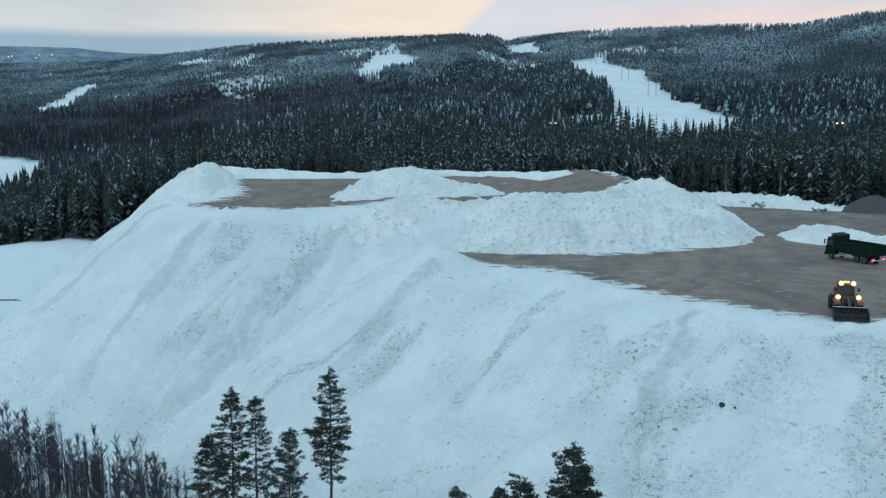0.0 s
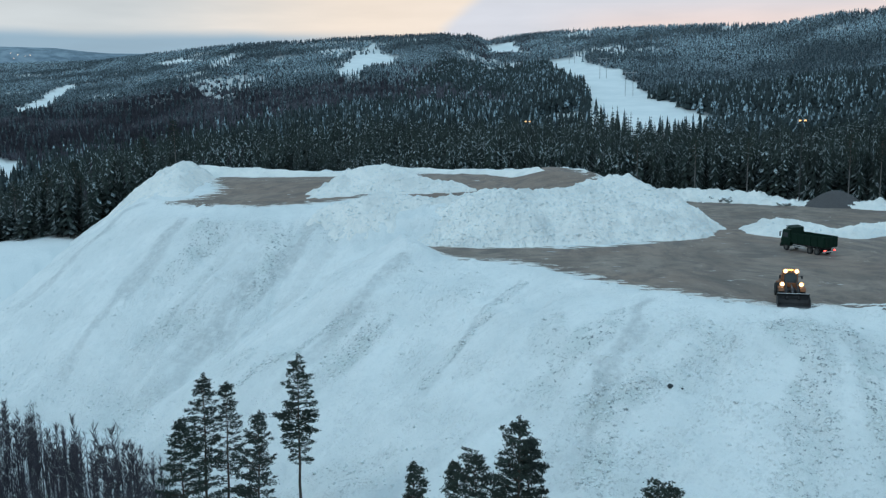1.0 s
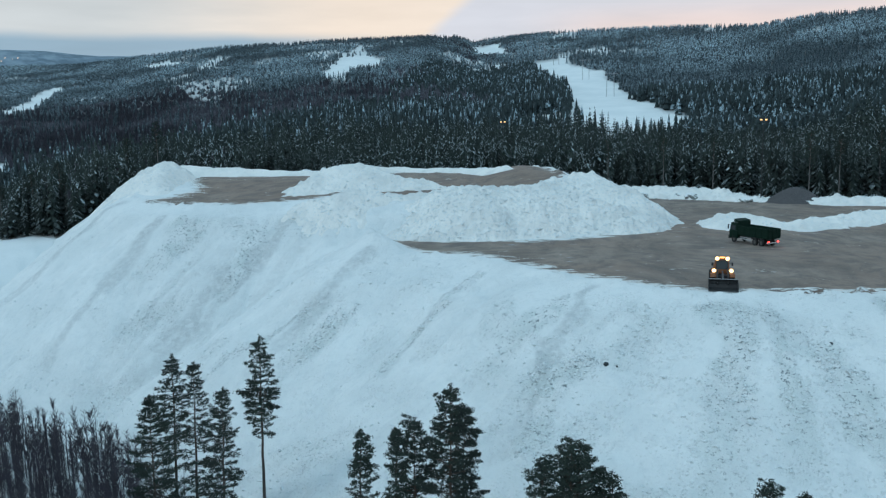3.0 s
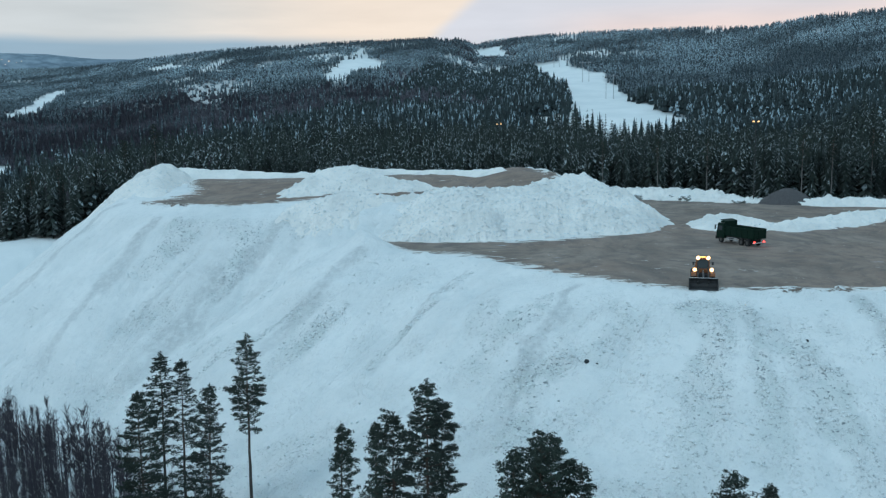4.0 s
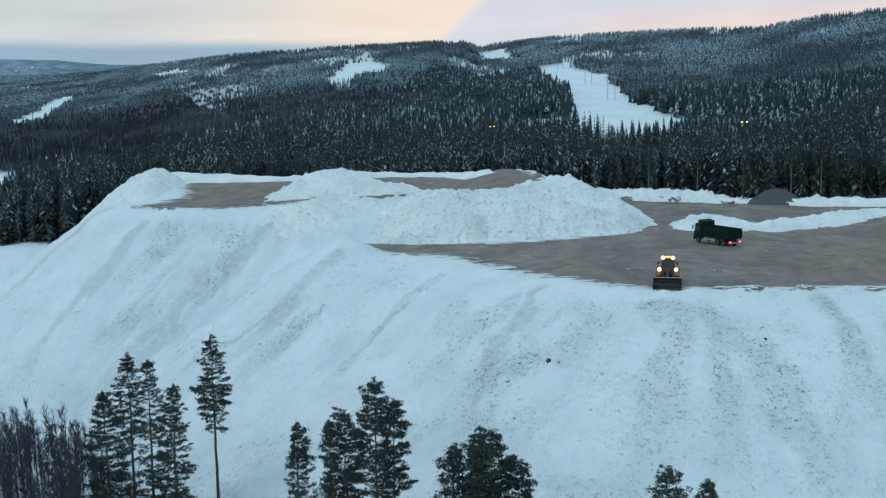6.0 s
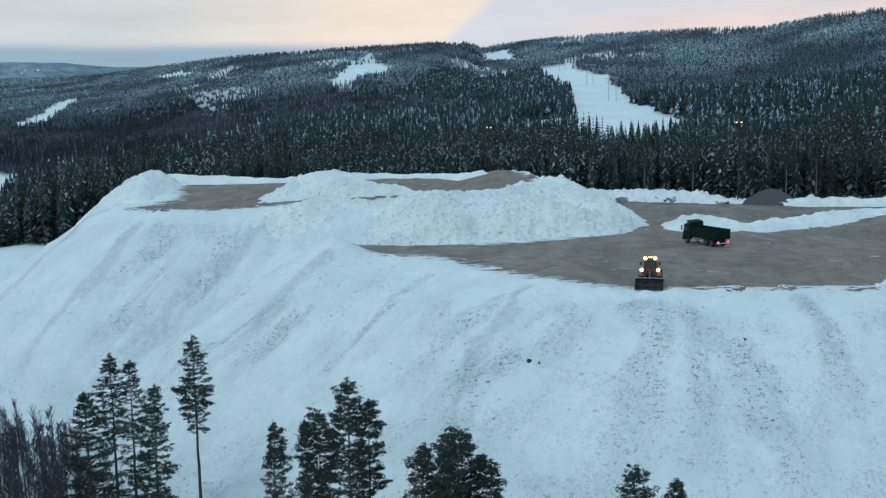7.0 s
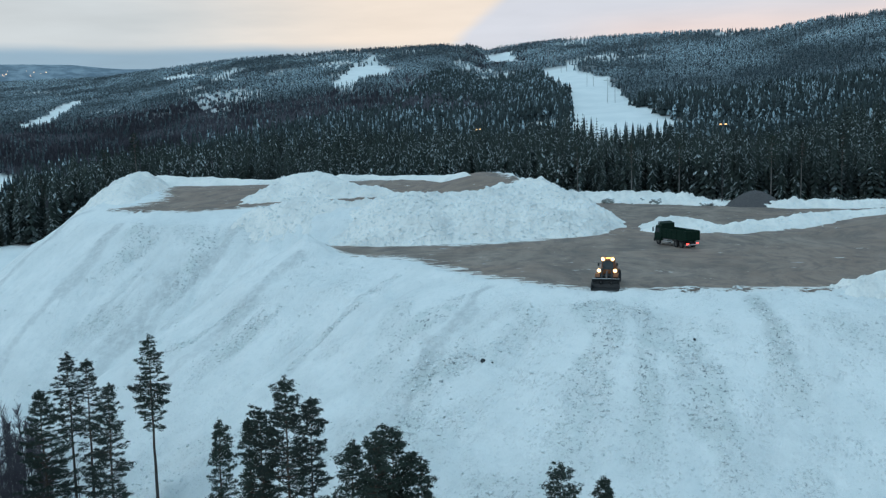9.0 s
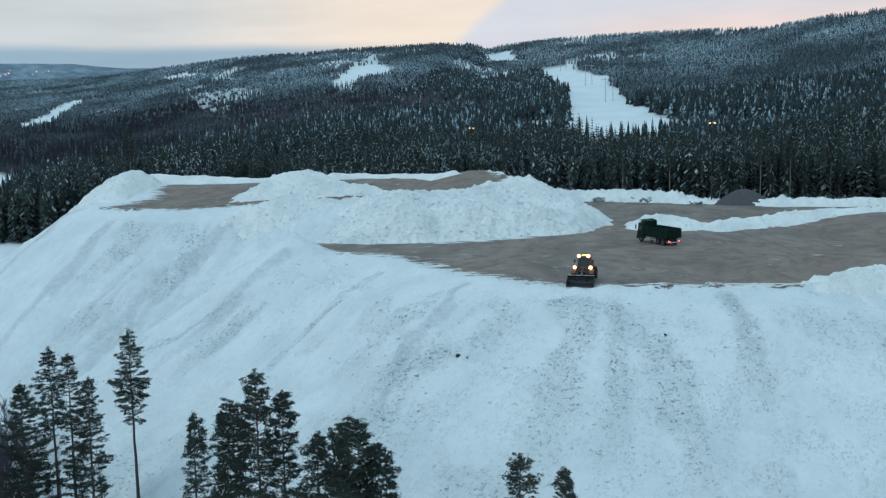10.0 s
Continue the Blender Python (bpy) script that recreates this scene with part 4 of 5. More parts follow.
hs = rng.uniform(11, 19, len(xs)) * stand
even = np.interp(rr, (500, 900), (0.0, 0.65))
hs = hs * (1 - even) + 15.0 * even
hs = np.where(rr < 420, hs * 1.05, hs * np.interp(rr, (420, 650, 1000), (0.78, 0.55, 0.33)))
hs = hs * (1 - 0.45 * (1 - smooth(aa, -36.5, -33.5)) * (1 - smooth(rr, 420, 450)))
hs = hs * (1 - 0.42 * smooth(aa, 1.5, 4) * (1 - smooth(aa, 16, 19)) * smooth(rr, 290, 330) * (1 - smooth(rr, 460, 480)))
edge_row = (ys < 268 - 44 * smooth(-xs, 112, 128)) & (rr < 330) & (xs > -200)
near_i = np.where(edge_row & ~leafless)[0][:290]
is_near = np.zeros(len(xs), bool)
is_near[near_i] = True
SPRUCES = []
for i in range(5):
    tv, tf = spruce_template(200 + i, 34, 13)
    tv = tv * np.array((2.9, 2.9, 16.0))
    SPRUCES.append((mesh_of("trunk", tv[:12] * np.array((0.9, 0.9, 1.0)), tf[:16], SPRUCE_BARK), mesh_of("crown", tv[12:], tf[16:] - 12, SPRUCE_NEEDLE)))
near_z = ground_at(xs[near_i], ys[near_i])
for i, gz in zip(near_i, near_z):
    k = hs[i] / 16.0
    ob = plant("spruce_tree", SPRUCES[i % 5], ("trunk", "crown"), pose(xs[i], ys[i], gz - 0.2, 0, 0, (i * 37) % 360) @ Matrix.Diagonal((0.75 + 0.25 * k, 0.75 + 0.25 * k, k, 1)))
    tagged(ob, "tall dark spruce dusted with snow at the forest edge", "spruce tree", "spruces of the forest edge")
sel = near_bare & ~is_near
tagged(new("birch_brush", scatter_mesh("birch_brush", [brush_template(320 + i) for i in range(5)], xs[sel], ys[sel], hs[sel] * 0.7, rng.uniform(0.9, 1.5, sel.sum()), BIRCH_BARK, rng)),
       "leafless brown birches among the spruces beside the dump", "brush", kind="stuff")
sel = ~is_near & ~leafless & ~near_bare & (rr < 400)
tagged(new("spruce_forest", scatter_mesh("spruce_forest", [spruce_template(230 + i, 11, 6) for i in range(4)], xs[sel], ys[sel], hs[sel], 2.6 + 0.8 * rng.random(sel.sum()), SPRUCE_NEEDLE, rng)),
       "dense dark spruce forest dusted with snow", "forest", kind="stuff")
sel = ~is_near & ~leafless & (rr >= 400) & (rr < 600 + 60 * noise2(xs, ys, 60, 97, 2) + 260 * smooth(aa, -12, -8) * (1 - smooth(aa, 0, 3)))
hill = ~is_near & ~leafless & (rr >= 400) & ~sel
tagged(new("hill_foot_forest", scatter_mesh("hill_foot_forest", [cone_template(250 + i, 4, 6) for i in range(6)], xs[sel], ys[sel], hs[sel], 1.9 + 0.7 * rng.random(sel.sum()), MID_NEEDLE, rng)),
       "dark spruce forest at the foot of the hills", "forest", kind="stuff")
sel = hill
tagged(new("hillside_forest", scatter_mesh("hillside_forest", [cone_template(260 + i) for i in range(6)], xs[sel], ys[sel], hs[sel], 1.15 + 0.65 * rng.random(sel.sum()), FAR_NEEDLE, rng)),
       "spruce forest covering the hills, pale with snow and coloured-in haze", "forest", kind="stuff")
sel = leafless & ~is_near
tagged(new("leafless_forest", scatter_mesh("leafless_forest", [bush_template(280 + i) for i in range(6)], xs[sel], ys[sel], hs[sel] * 0.75, 2.2 + 1.0 * rng.random(sel.sum()), FAR_BIRCH, rng)),
       "purplish-brown leafless birch woods on the hill", "forest", kind="stuff")


# ---- clods and stones on the slopes ----


def make_clods():
    rng = np.random.default_rng(21)
    x, y = rng.uniform(-120, 62, 420000), rng.uniform(48, 150, 420000)
    z, grit, film, grain = mound(x, y)
    g = land(x, y)
    deck = np.minimum(to_polygon(x, y, LOWER_CREST)[0], to_polygon(x, y, UPPER_CREST)[0])
    foot = smooth(6.0 - (z - g), 0, 5) * (z > g)
    ok = (z > g + 0.1) & (deck > 1.0) & (rng.uniform(0, 1, len(x)) < 0.004 + 0.035 * smooth(noise2(x, y, 11, 38, 3), 0.0, 0.4) + 0.60 * grain ** 1.3 * smooth(noise2(x, y, 4, 37, 3), -0.25, 0.25) + 0.16 * foot)
    x, y, z = x[ok], y[ok], z[ok]
    n = len(x)
    size = 0.06 + 0.26 * rng.random(n) ** 4
    octa = np.array(((1, 0, 0), (0, 1, 0), (-1, 0, 0), (0, -1, 0), (0, 0, 0.8), (0, 0, -0.6)), float)
    tri = np.array(((0, 1, 4), (1, 2, 4), (2, 3, 4), (3, 0, 4), (1, 0, 5), (2, 1, 5), (3, 2, 5), (0, 3, 5)))
    a = rng.uniform(0, 6.28, n)
    v = octa[None] * rng.uniform(0.55, 1.3, (n, 6, 1)) * size[:, None, None]
    c, s = np.cos(a)[:, None], np.sin(a)[:, None]
    v = np.stack([v[..., 0] * c - v[..., 1] * s + x[:, None], v[..., 0] * s + v[..., 1] * c + y[:, None], v[..., 2] + z[:, None] + 0.01], -1).reshape(-1, 3)
    f = (tri[None] + 6 * np.arange(n)[:, None, None]).reshape(-1, 3)
    me = mesh_of("snow_clods", v, f, SNOW_CLOD)
    set_attr(me, "dirt", np.repeat(rng.uniform(0, 1, n) ** 5 * 0.5, 6))
    tagged(new("snow_clods", me), "loose clods of hard snow scattered down the slope", "snow clods", kind="stuff")


make_clods()


def make_heap_lumps():
    rng = np.random.default_rng(22)
    octa = np.array(((1, 0, 0), (0, 1, 0), (-1, 0, 0), (0, -1, 0), (0, 0, 0.8), (0, 0, -0.6)), float)
    tri = np.array(((0, 1, 4), (1, 2, 4), (2, 3, 4), (3, 0, 4), (1, 0, 5), (2, 1, 5), (3, 2, 5), (0, 3, 5)))
    X, Y, Z = [], [], []
    for key, count in (("between", 26000), ("middle", 9000), ("western", 5000), ("berm", 9000), ("bank", 8000), ("edge_lumps", 2500), ("far_bank", 3500), ("far_bank_east", 3500)):
        px, py, _ = zip(*HEAPS[key][0])
        x, y = rng.uniform(min(px) - 14, max(px) + 14, count), rng.uniform(min(py) - 18, max(py) + 8, count)
        z = heap_height(x, y, key)
        ok = z > ground_at(x, y) + 0.1
        X.append(x[ok]), Y.append(y[ok]), Z.append(z[ok])
    x, y, z = np.concatenate(X), np.concatenate(Y), np.concatenate(Z)
    n = len(x)
    size = 0.09 + 0.34 * rng.random(n) ** 4
    a = rng.uniform(0, 6.28, n)
    v = octa[None] * rng.uniform(0.55, 1.3, (n, 6, 1)) * size[:, None, None]
    c, s = np.cos(a)[:, None], np.sin(a)[:, None]
    v = np.stack([v[..., 0] * c - v[..., 1] * s + x[:, None], v[..., 0] * s + v[..., 1] * c + y[:, None], v[..., 2] + z[:, None] - 0.30 * size[:, None]], -1).reshape(-1, 3)
    me = mesh_of("snow_lumps", v, (tri[None] + 6 * np.arange(n)[:, None, None]).reshape(-1, 3), SNOW_CLOD)
    set_attr(me, "dirt", np.repeat(rng.uniform(0, 1, n) ** 6 * 0.2, 6))
    tagged(new("snow_lumps", me), "broken lumps of snow on the heaps", "snow lumps", kind="stuff")


make_heap_lumps()


def make_stone(x, y, size, seed):
    rnd = random.Random(seed)
    bm = bm_new()
    bmesh.ops.create_icosphere(bm, subdivisions=2, radius=size)
    for v in bm.verts:
        v.co *= 0.8 + 0.35 * rnd.random()
        v.co.z *= 0.75
    me = bpy.data.meshes.new("stone")
    bm.to_mesh(me)
    bm.free()
    me.materials.append(STONE)
    ob = new("stone", me)
    ob.matrix_world = pose(x, y, float(ground_at(x, y)[0]) + size * 0.35, 0, 0, seed * 31)
    tagged(ob, "dark stone lying on the snow slope", "stone", "stones on the snow slope")


for i, (sx, sy, ss) in enumerate(((0.35, 82.6, 0.32), (23.9, 82.4, 0.2), (1.5, 82.2, 0.13))):
    make_stone(sx, sy, ss, i + 1)


def make_bank_lump(x, y, rx, rz, seed):
    rnd = random.Random(seed)
    bm = bm_new()
    bmesh.ops.create_icosphere(bm, subdivisions=3, radius=1.0)
    for v in bm.verts:
        k = 0.85 + 0.35 * noise.noise(v.co * 1.7 + Vector((seed * 5.1, 0, 0))) + 0.06 * rnd.random()
        v.co = Vector((v.co.x * rx * k, v.co.y * rx * 0.8 * k, v.co.z * rz * k))
    me = bpy.data.meshes.new("boulder")
    bm.to_mesh(me)
    bm.free()
    me.materials.append(BANK_LUMP)
    ob = new("boulder", me)
    ob.matrix_world = pose(x, y, float(ground_at(x, y)[0]) + rz * 0.35, 0, 0, seed * 47)
    tagged(ob, "grey lump half buried in the ploughed snow bank", "boulder", "boulders along the snow bank")


# grey lumps like blocks of dirty snow, modelled as snow-capped boulders
for i, (bx, by, brx, brz) in enumerate(((20.8, 234.2, 2.2, 1.3), (30.2, 230.9, 2.0, 1.3), (33.4, 228.8, 2.6, 1.5), (45.6, 218.0, 2.3, 0.9))):
    make_bank_lump(bx, by, brx, brz, i + 3)


# ---- pines with pale trunks at the forest edge ----
for i, (ex, ey, eh) in enumerate(((71.2, 226, 17), (63.5, 226, 18), (82, 228, 19), (92, 229, 17), (28, 246, 18), (12, 249, 17), (101, 231, 18), (41, 239, 17), (-131, 212, 17), (-139, 208, 15), (-124, 216, 18), (-150, 210, 16), (-144, 214, 18), (-118, 222, 19), (-158, 207, 15))):
    edge_pine = empty("pine_tree", pose(ex, ey, float(ground_at(ex, ey)[0])))
    wood_me, leaf_me = pine_meshes(400 + i, eh, 0.55, 1.9, 0.8, 0.5, PALE_BARK)
    child("trunk", wood_me, edge_pine, "pale grey bare trunk")
    child("crown", leaf_me, edge_pine)
    tagged(edge_pine, "slim pine with a long pale bare trunk before the forest", "pine tree", "pines at the forest edge")


# ---- a fallen stem on the snow west of the dump ----
bm = bm_new()
rod(bm, (-2.6, 0, 0.10), (1.4, 0.15, 0.16), 0.13, 0.09, 8)
rod(bm, (1.4, 0.15, 0.16), (2.6, -0.1, 0.1), 0.09, 0.04, 7)
rod(bm, (0.6, 0.1, 0.18), (1.2, 0.6, 0.5), 0.04, 0.02, 6)
me = bpy.data.meshes.new("log")
bm.to_mesh(me)
bm.free()
me.materials.append(SPRUCE_BARK)
log_ob = new("log", me)
log_ob.matrix_world = pose(-131, 157.1, float(ground_at(-131, 157.1)[0]), 0, 0, 0)
tagged(log_ob, "dark fallen tree stem lying on the snow", "log")

# ---- vehicles ----


def wheel(parent, x, y, r, w):
    """A wheel whose axle runs along x; the outer face looks away from the middle."""
    hub = empty("wheel")
    hub.parent = parent
    hub.matrix_local = pose(x, y, r)
    bm = bm_new()
    prof = ((0.55, -0.5), (0.92, -0.5), (1.0, -0.36), (1.0, 0.36), (0.92, 0.5), (0.55, 0.5))
    n = 22
    rings = []
    for k in range(n):
        a = 2 * math.pi * k / n
        lug = 1.0 if k % 2 else 0.965
        rings.append([bm.verts.new((c * w, math.cos(a) * q * r * (lug if q > 0.95 else 1), math.sin(a) * q * r * (lug if q > 0.95 else 1))) for q, c in prof])
    for k in range(n):
        for i in range(len(prof)):
            j = (i + 1) % len(prof)
            bm.faces.new((rings[k][i], rings[k][j], rings[(k + 1) % n][j], rings[(k + 1) % n][i]))
    bmesh.ops.recalc_face_normals(bm, faces=bm.faces)
    part("tyre", bm, RUBBER, hub)
    bm = bm_new()
    rod(bm, (-0.36 * w, 0, 0), (0.36 * w, 0, 0), 0.56 * r, n=16)
    rod(bm, (-0.5 * w, 0, 0), (0.5 * w, 0, 0), 0.2 * r, n=10)
    part("rim", bm, GREY_RIM, hub)
    return hub


def slab_path(bm, pts, x0, x1, thick):
    """A bent plate: a profile of (y, z) points drawn out along x."""
    outer = [Vector((0, a, b)) for a, b in pts]
    inner = []
    for i, p in enumerate(outer):
        d = (outer[min(i + 1, len(outer) - 1)] - outer[max(i - 1, 0)]).normalized()
        inner.append(p + Vector((0, -d.z, d.y)) * thick)
    loop = outer + inner[::-1]
    a = [bm.verts.new((x0, p.y, p.z)) for p in loop]
    b = [bm.verts.new((x1, p.y, p.z)) for p in loop]
    n, h = len(loop), len(outer)
    for i in range(n):
        bm.faces.new((a[i], a[(i + 1) % n], b[(i + 1) % n], b[i]))
    for i in range(h - 1):
        bm.faces.new((a[i], a[n - 1 - i], a[n - 2 - i], a[i + 1]))
        bm.faces.new((b[i], b[i + 1], b[n - 2 - i], b[n - 1 - i]))
    bmesh.ops.recalc_face_normals(bm, faces=bm.faces)


def make_loader(m):
    """A wheel loader; its bucket points along -y, with the bucket's lip near the origin."""
    top = empty("wheel_loader", m)
    tagged(top, "yellow-orange wheel loader with lit work lamps and lowered bucket", "wheel loader")
    bm = bm_new()
    slab_path(bm, ((-0.35, 0.06), (0.55, 0.05), (0.95, 0.22), (1.15, 0.6), (1.1, 1.0), (0.85, 1.3)), -1.7, 1.7, 0.06)
    for s in (-1, 1):
        x0, x1 = sorted((s * 1.7, s * 1.64))
        slab_path(bm, ((-0.3, 0.08), (0.2, 0.08)), x0, x1, 0.55)
        slab_path(bm, ((0.15, 0.08), (1.0, 0.3)), x0, x1, 0.8)
    bucket = part("bucket", bm, DARK_STEEL, top, "dark worn steel bucket")
    bm = bm_new()
    box(bm, (-1.72, -0.46, 0.0), (1.72, -0.26, 0.07), 0.015)
    part("cutting_edge", bm, WORN_STEEL, bucket, "bare steel cutting edge")
    bm = bm_new()
    box(bm, (-1.66, 0.72, 1.26), (1.66, 0.86, 1.33), 0.03)
    part("spill_guard", bm, PALE_STEEL, bucket, "pale scraped upper rim")
    for s in (-1, 1):
        bm = bm_new()
        slab_path(bm, ((0.95, 0.55), (1.6, 1.15), (2.5, 1.75), (3.2, 2.0)), s * 0.62 - 0.09, s * 0.62 + 0.09, 0.28)
        part("lift_arm", bm, DARK_STEEL, top, "grimy dark steel arm")
        bm = bm_new()
        rod(bm, (s * 0.62, 1.7, 0.85), (s * 0.62, 2.9, 1.3), 0.08)
        rod(bm, (s * 0.62, 1.35, 0.75), (s * 0.62, 1.9, 0.93), 0.05)
        part("hydraulic_cylinder", bm, WORN_STEEL, top)
    bm = bm_new()
    rod(bm, (0, 1.0, 1.1), (0, 2.6, 1.9), 0.09)
    box(bm, (-0.12, 1.6, 1.2), (0.12, 2.0, 1.75), 0.04)
    part("tilt_linkage", bm, WORN_STEEL, top)
    bm = bm_new()
    box(bm, (-0.6, 2.1, 0.55), (0.6, 3.7, 1.45), 0.08, (0.85, 0.95))
    box(bm, (-1.15, 2.35, 0.6), (1.15, 2.75, 0.95), 0.05)
    part("front_frame", bm, DARK_STEEL, top)
    for s in (-1, 1):
        bm = bm_new()
        slab_path(bm, ((1.75, 1.32), (2.0, 1.62), (2.9, 1.66), (3.25, 1.4)), s * 1.12 - 0.3, s * 1.12 + 0.3, 0.05)
        part("mudguard", bm, LOADER_YELLOW, top)
        wheel(top, s * 1.12, 2.55, 0.78, 0.58)
        wheel(top, s * 1.12, 5.75, 0.78, 0.58)
    bm = bm_new()
    box(bm, (-1.0, 3.6, 0.75), (1.0, 7.4, 1.5), 0.1)
    box(bm, (-0.9, 5.2, 1.5), (0.9, 7.3, 2.35), 0.14, (0.88, 0.96))
    box(bm, (-1.15, 7.2, 0.7), (1.15, 7.65, 1.45), 0.12)
    part("rear_body", bm, LOADER_YELLOW, top)
    bm = bm_new()
    rod(bm, (0.45, 5.7, 2.3), (0.45, 5.7, 3.05), 0.07)
    part("exhaust_pipe", bm, DARK_STEEL, top)
    cab = empty("cab")
    cab.parent = top
    bm = bm_new()
    box(bm, (-0.8, 3.55, 1.45), (0.8, 5.15, 1.95), 0.08)
    part("cab_base", bm, LOADER_YELLOW, cab)
    bm = bm_new()
    box(bm, (-0.72, 3.66, 1.9), (0.72, 5.05, 3.1), 0.05, (0.93, 0.93))
    part("window_glass", bm, GLASS, cab, "dark cab glazing")
    for sx in (-1, 1):
        for ya, yb in ((3.6, 3.72), (5.1, 4.98), (4.4, 4.38)):
            bm = bm_new()
            rod(bm, (sx * 0.77, ya, 1.9), (sx * 0.71, yb, 3.12), 0.06, n=6)
            part("cab_post", bm, LOADER_YELLOW, cab)
    bm = bm_new()
    box(bm, (-0.84, 3.45, 3.1), (0.84, 5.2, 3.28), 0.07, (0.95, 0.96))
    part("roof", bm, LOADER_YELLOW, cab)
    for s in (-1, 1):
        bm = bm_new()
        rod(bm, (s * 0.8, 3.6, 2.7), (s * 1.15, 3.4, 2.75), 0.025, n=6)
        box(bm, (s * 1.15 - 0.11, 3.36, 2.45), (s * 1.15 + 0.11, 3.42, 2.85), 0.02)
        part("mirror", bm, DARK_STEEL, cab)
        for lx, ly, lz in ((s * 0.60, 3.42, 3.32), (s * 1.0, 2.35, 2.02)):
            bm = bm_new()
            rod(bm, (lx, ly + 0.04, lz), (lx, ly + 0.2, lz), 0.22, 0.15, 14)
            rod(bm, (lx, ly + 0.15, lz - 0.45), (lx, ly + 0.15, lz), 0.03, n=6)
            housing = part("work_lamp", bm, DARK_STEEL, top)
            bm = bm_new()
            rod(bm, (lx, ly, lz), (lx, ly + 0.05, lz), 0.15, n=14)
            part("lens", bm, LAMP, housing, "lit warm white lens")
            # added disc behind the lens imitates the lamp's halo
            bm = bm_new()
            rod(bm, (lx, ly + 0.02, lz), (lx, ly + 0.06, lz), 0.27, n=16)
            part("halo_disc", bm, LAMP_HALO, housing, "added amber disc imitating the lens glow")
    bm = bm_new()
    box(bm, (-0.3, 4.0, 3.28), (0.3, 4.22, 3.42), 0.04)
    part("beacon", bm, BEACON, cab, "amber beacon bar")
    return top


def make_truck(m):
    """A three-axle tipper; it drives along -y, its tail at +y, its middle at the origin."""
    top = empty("dump_truck", m)
    tagged(top, "dark green three-axle dump truck with lit red tail lamps", "truck")
    bm = bm_new()
    for s in (-1, 1):
        box(bm, (s * 0.45 - 0.06, -4.0, 0.75), (s * 0.45 + 0.06, 4.0, 1.05), 0.02)
    for yy in (-3.0, -1.0, 1.0, 2.4, 3.7):
        box(bm, (-0.45, yy - 0.08, 0.8), (0.45, yy + 0.08, 1.0), 0.02)
    part("chassis", bm, DARK_STEEL, top)
    cab = empty("cab")
    cab.parent = top
    bm = bm_new()
    box(bm, (-1.22, -4.45, 0.65), (1.22, -2.5, 1.75), 0.1)
    box(bm, (-1.2, -4.38, 1.7), (1.2, -2.5, 2.85), 0.14, (0.93, 0.86))
    part("cab_shell", bm, TRUCK_GREEN, cab)
    bm = bm_new()
    box(bm, (-1.05, -4.44, 1.8), (1.05, -4.2, 2.55), 0.05, (0.95, 0.8))
    part("windscreen", bm, GLASS, cab)
    for s in (-1, 1):
        bm = bm_new()
        x0, x1 = sorted((s * 1.14, s * 1.215))
        box(bm, (x0, -4.0, 1.8), (x1, -3.05, 2.45), 0.03)
        part("side_window", bm, GLASS, cab)
        bm = bm_new()
        rod(bm, (s * 1.2, -4.25, 2.5), (s * 1.5, -4.35, 2.5), 0.03, n=6)
        box(bm, (s * 1.5 - 0.1, -4.42, 1.9), (s * 1.5 + 0.1, -4.3, 2.55), 0.03)
        part("mirror", bm, DARK_STEEL, cab)
    bm = bm_new()
    box(bm, (-1.23, -4.62, 0.45), (1.23, -4.35, 0.95), 0.06)
    part("bumper", bm, DARK_STEEL, cab)
    body = empty("tipper_body")
    body.parent = top
    bm = bm_new()
    box(bm, (-1.25, -2.3, 1.15), (1.25, 4.35, 1.28), 0.02)
    part("bed", bm, TRUCK_GREEN, body)
    for s in (-1, 1):
        bm = bm_new()
        x0, x1 = sorted((s * 1.25, s * 1.19))
        box(bm, (x0, -2.3, 1.26), (x1, 4.35, 2.45), 0.02)
        box(bm, (s * 1.24 - 0.06, -2.3, 2.4), (s * 1.24 + 0.06, 4.35, 2.54), 0.03)
        for yy in (-2.2, -1.0, 0.3, 1.6, 2.9, 4.2):
            box(bm, (s * 1.27 - 0.04, yy - 0.06, 1.2), (s * 1.27 + 0.04, yy + 0.06, 2.42), 0.015)
        part("side_wall", bm, TRUCK_GREEN, body)
    bm = bm_new()
    box(bm, (-1.25, -2.36, 1.2), (1.25, -2.28, 3.1), 0.02)
    slab_path(bm, ((-2.3, 3.1), (-3.5, 3.3)), -1.2, 1.2, -0.08)
    for s in (-1, 1):
        box(bm, (s * 1.2 - 0.03, -3.4, 2.98), (s * 1.2 + 0.03, -2.3, 3.2), 0.02)
    part("headboard", bm, TRUCK_GREEN, body)
    bm = bm_new()
    box(bm, (-1.25, 4.33, 1.2), (1.25, 4.42, 2.5), 0.02)
    for xx in (-1.1, -0.37, 0.37, 1.1):
        box(bm, (xx - 0.05, 4.4, 1.22), (xx + 0.05, 4.48, 2.46), 0.015)
    part("tailgate", bm, TRUCK_GREEN, body)
    for s in (-1, 1):
        bm = bm_new()
        x0, x1 = sorted((s * 1.18, s * 1.24))
        box(bm, (x0, -1.9, 0.62), (x1, 0.6, 0.76), 0.02)
        box(bm, (x0, -1.9, 0.88), (x1, 0.6, 0.98), 0.02)
        part("side_guard", bm, PALE_STEEL, top, "pale aluminium side rails")
        for yy in (-3.35, 1.45, 2.85):
            wheel(top, s * 1.05, yy, 0.52, 0.34 if yy < 0 else 0.42)
        bm = bm_new()
        slab_path(bm, ((0.85, 0.95), (1.1, 1.12), (3.2, 1.12), (3.45, 0.9)), s * 1.05 - 0.22, s * 1.05 + 0.22, 0.03)
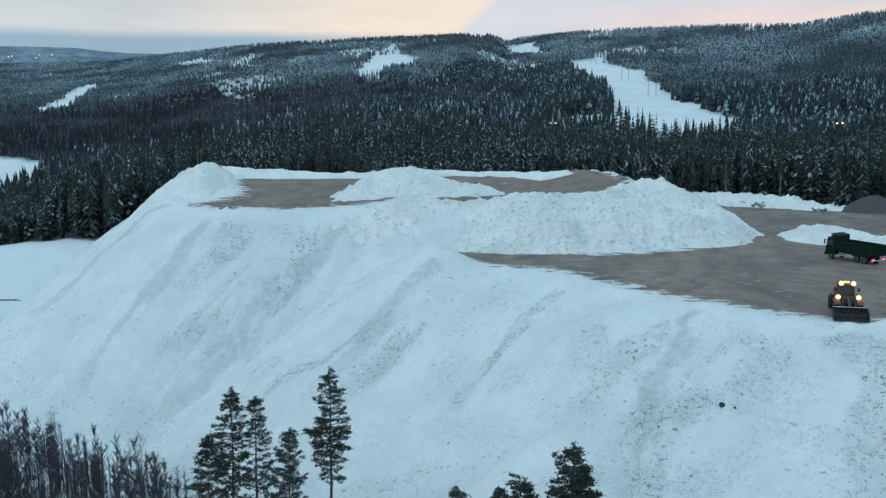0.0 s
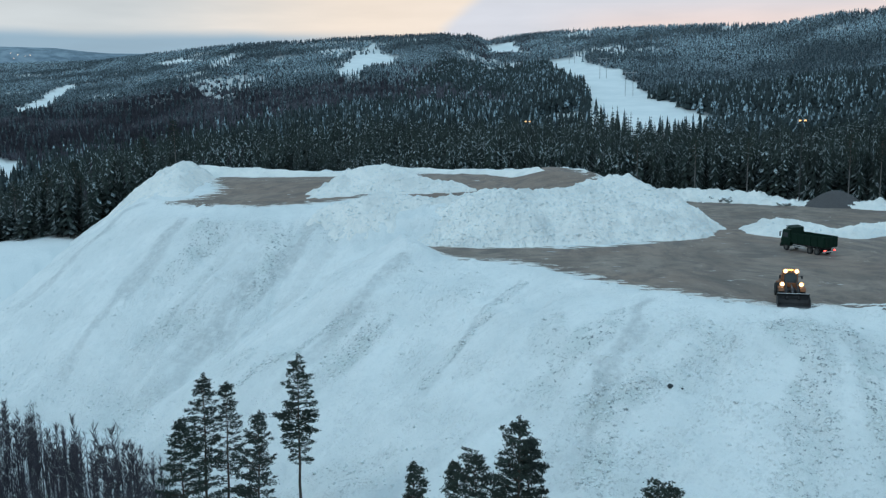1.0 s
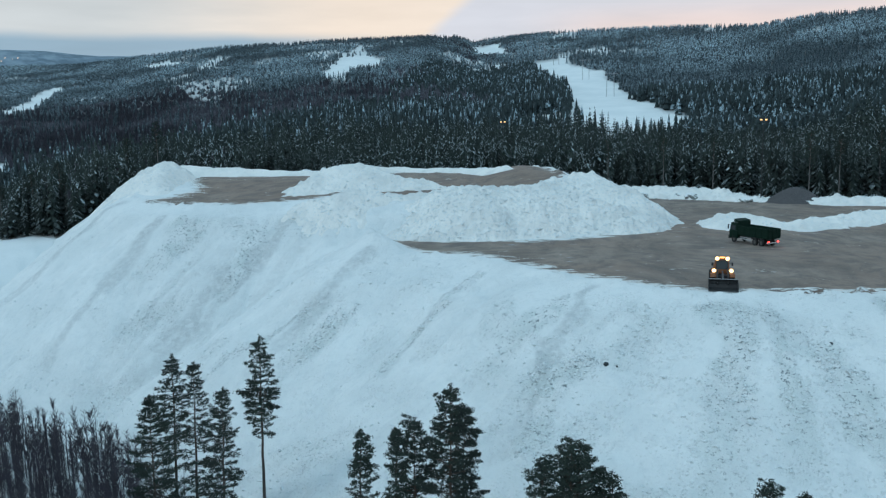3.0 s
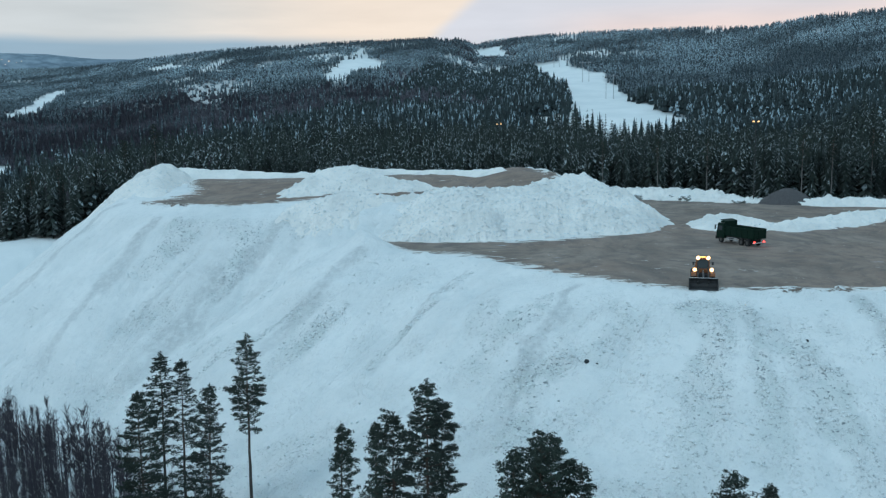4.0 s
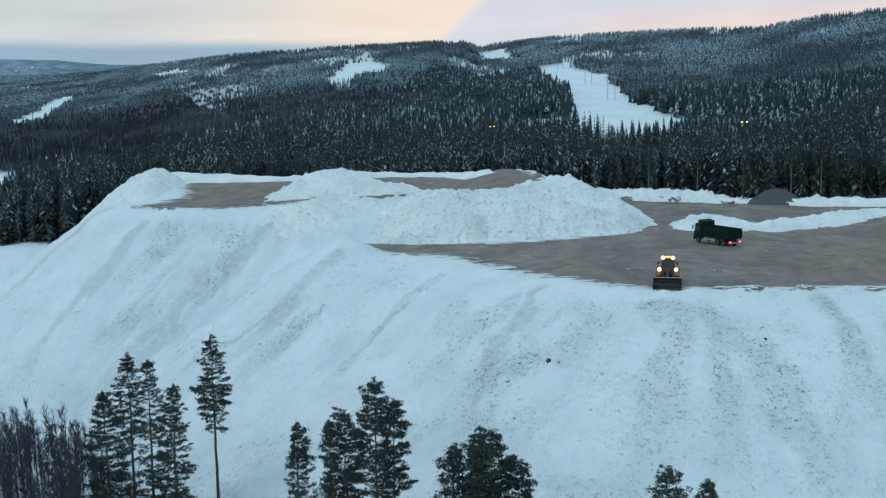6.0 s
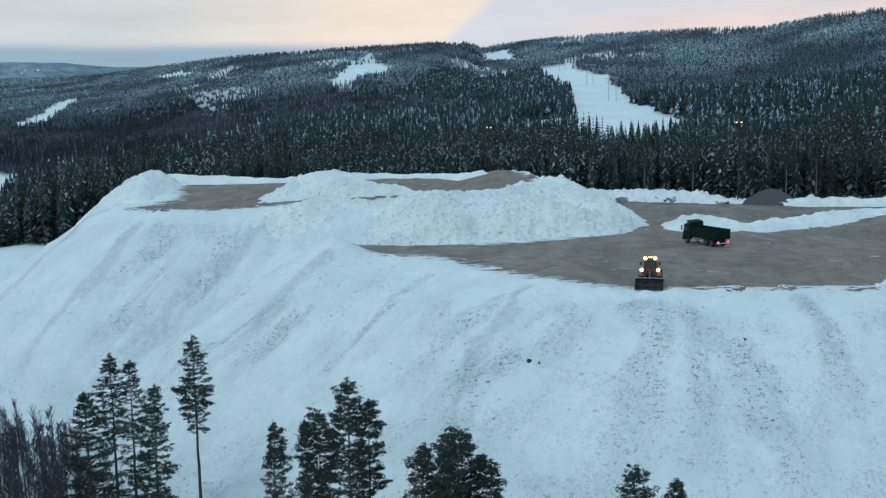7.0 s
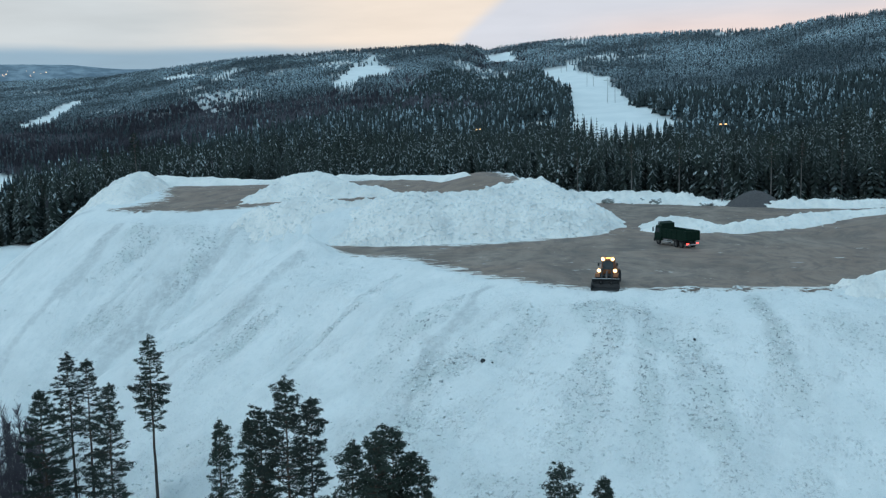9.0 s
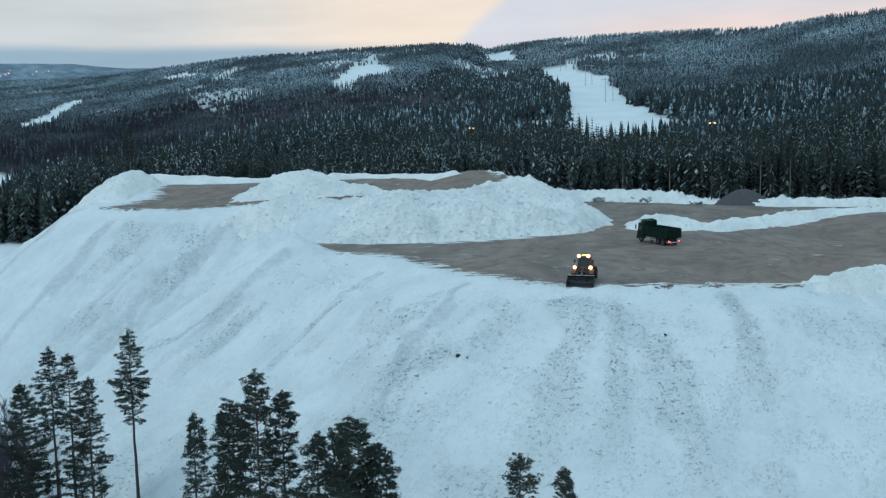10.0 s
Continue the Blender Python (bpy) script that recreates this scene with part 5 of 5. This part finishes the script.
        part("mudguard", bm, DARK_STEEL, top)
        bm = bm_new()
        box(bm, (s * 0.95 - 0.25, 4.1, 0.62), (s * 0.95 + 0.25, 4.2, 0.86), 0.03)
        back = part("lamp_housing", bm, DARK_STEEL, top)
        bm = bm_new()
        box(bm, (s * 0.95 - 0.2, 4.19, 0.66), (s * 0.95 + 0.2, 4.24, 0.82), 0.02)
        part("tail_lamp", bm, TAIL, back, "lit red tail lamp")
    bm = bm_new()
    box(bm, (-1.2, 4.0, 0.5), (1.2, 4.12, 0.64), 0.02)
    part("rear_bumper", bm, WHITE_TRIM, top)
    return top


make_loader(pose(14.6, 92.0, 0.12, 0, 0, -8))
make_truck(pose(28.1, 134.8, -0.74, 0, 0, 212) @ Matrix.Diagonal((1.08, 0.98, 1.18, 1)))


def make_mast(x, y, h):
    gz = float(ground_at(x, y)[0])
    top = empty("floodlight_mast", pose(x, y, gz))
    tagged(top, "tall grey floodlight mast with a lit orange lamp", "lamp post")
    bm = bm_new()
    rod(bm, (0, 0, -0.3), (0, 0, h), 0.16, 0.09, 10)
    part("pole", bm, DARK_STEEL, top)
    bm = bm_new()
    box(bm, (-0.9, -0.12, h - 0.05), (0.9, 0.12, h + 0.1), 0.03)
    part("crossarm", bm, DARK_STEEL, top)
    for xx in (-0.7, 0.55):
        bm = bm_new()
        box(bm, (xx - 0.32, -0.3, h + 0.05), (xx + 0.32, 0.1, h + 0.5), 0.05)
        head = part("lamp_head", bm, DARK_STEEL, top)
        bm = bm_new()
        box(bm, (xx - 0.26, -0.36, h + 0.1), (xx + 0.26, -0.29, h + 0.45), 0.02)
        part("lens", bm, SODIUM, head, "lit orange lens")


make_mast(50.0, 221.0, 21.0)


def make_pylon(x, y, h):
    gz = float(ground_at(x, y)[0])
    top = empty("power_pylon", pose(x, y, gz))
    tagged(top, "wooden H-frame power line pylon in the snowy corridor", "pylon", "pylons of the power line")
    for s in (-1, 1):
        bm = bm_new()
        rod(bm, (s * 2.6, 0, -0.5), (s * 2.4, 0, h), 0.22, 0.15, 7)
        part("pole", bm, PALE_STEEL, top)
    bm = bm_new()
    box(bm, (-5.2, -0.12, h - 1.5), (5.2, 0.12, h - 1.2), 0.03)
    part("crossarm", bm, PALE_STEEL, top)


for px, py in ((24.5, 690), (37, 590), (2, 830), (-12, 890)):
    make_pylon(px, py, 17)

make_mast(-20.8, 273.0, 21.5)


def make_town_lights():
    rnd = random.Random(77)
    bm = bm_new()
    for _ in range(20):
        a, r = radians(rnd.uniform(-38.5, -33.6)), rnd.uniform(3290, 3400)
        el = radians(rnd.uniform(3.85, 4.25))
        c = Matrix.Translation((r * math.sin(a), r * math.cos(a), 20.8 + r * math.tan(el)))
        bmesh.ops.create_icosphere(bm, subdivisions=1, radius=rnd.uniform(0.9, 2.0), matrix=c)
    me = bpy.data.meshes.new("town_lights")
    bm.to_mesh(me)
    bm.free()
    me.materials.append(TOWN)
    tagged(new("town_lights", me), "distant warm town lights below the ridge", "town lights", kind="stuff")


make_town_lights()
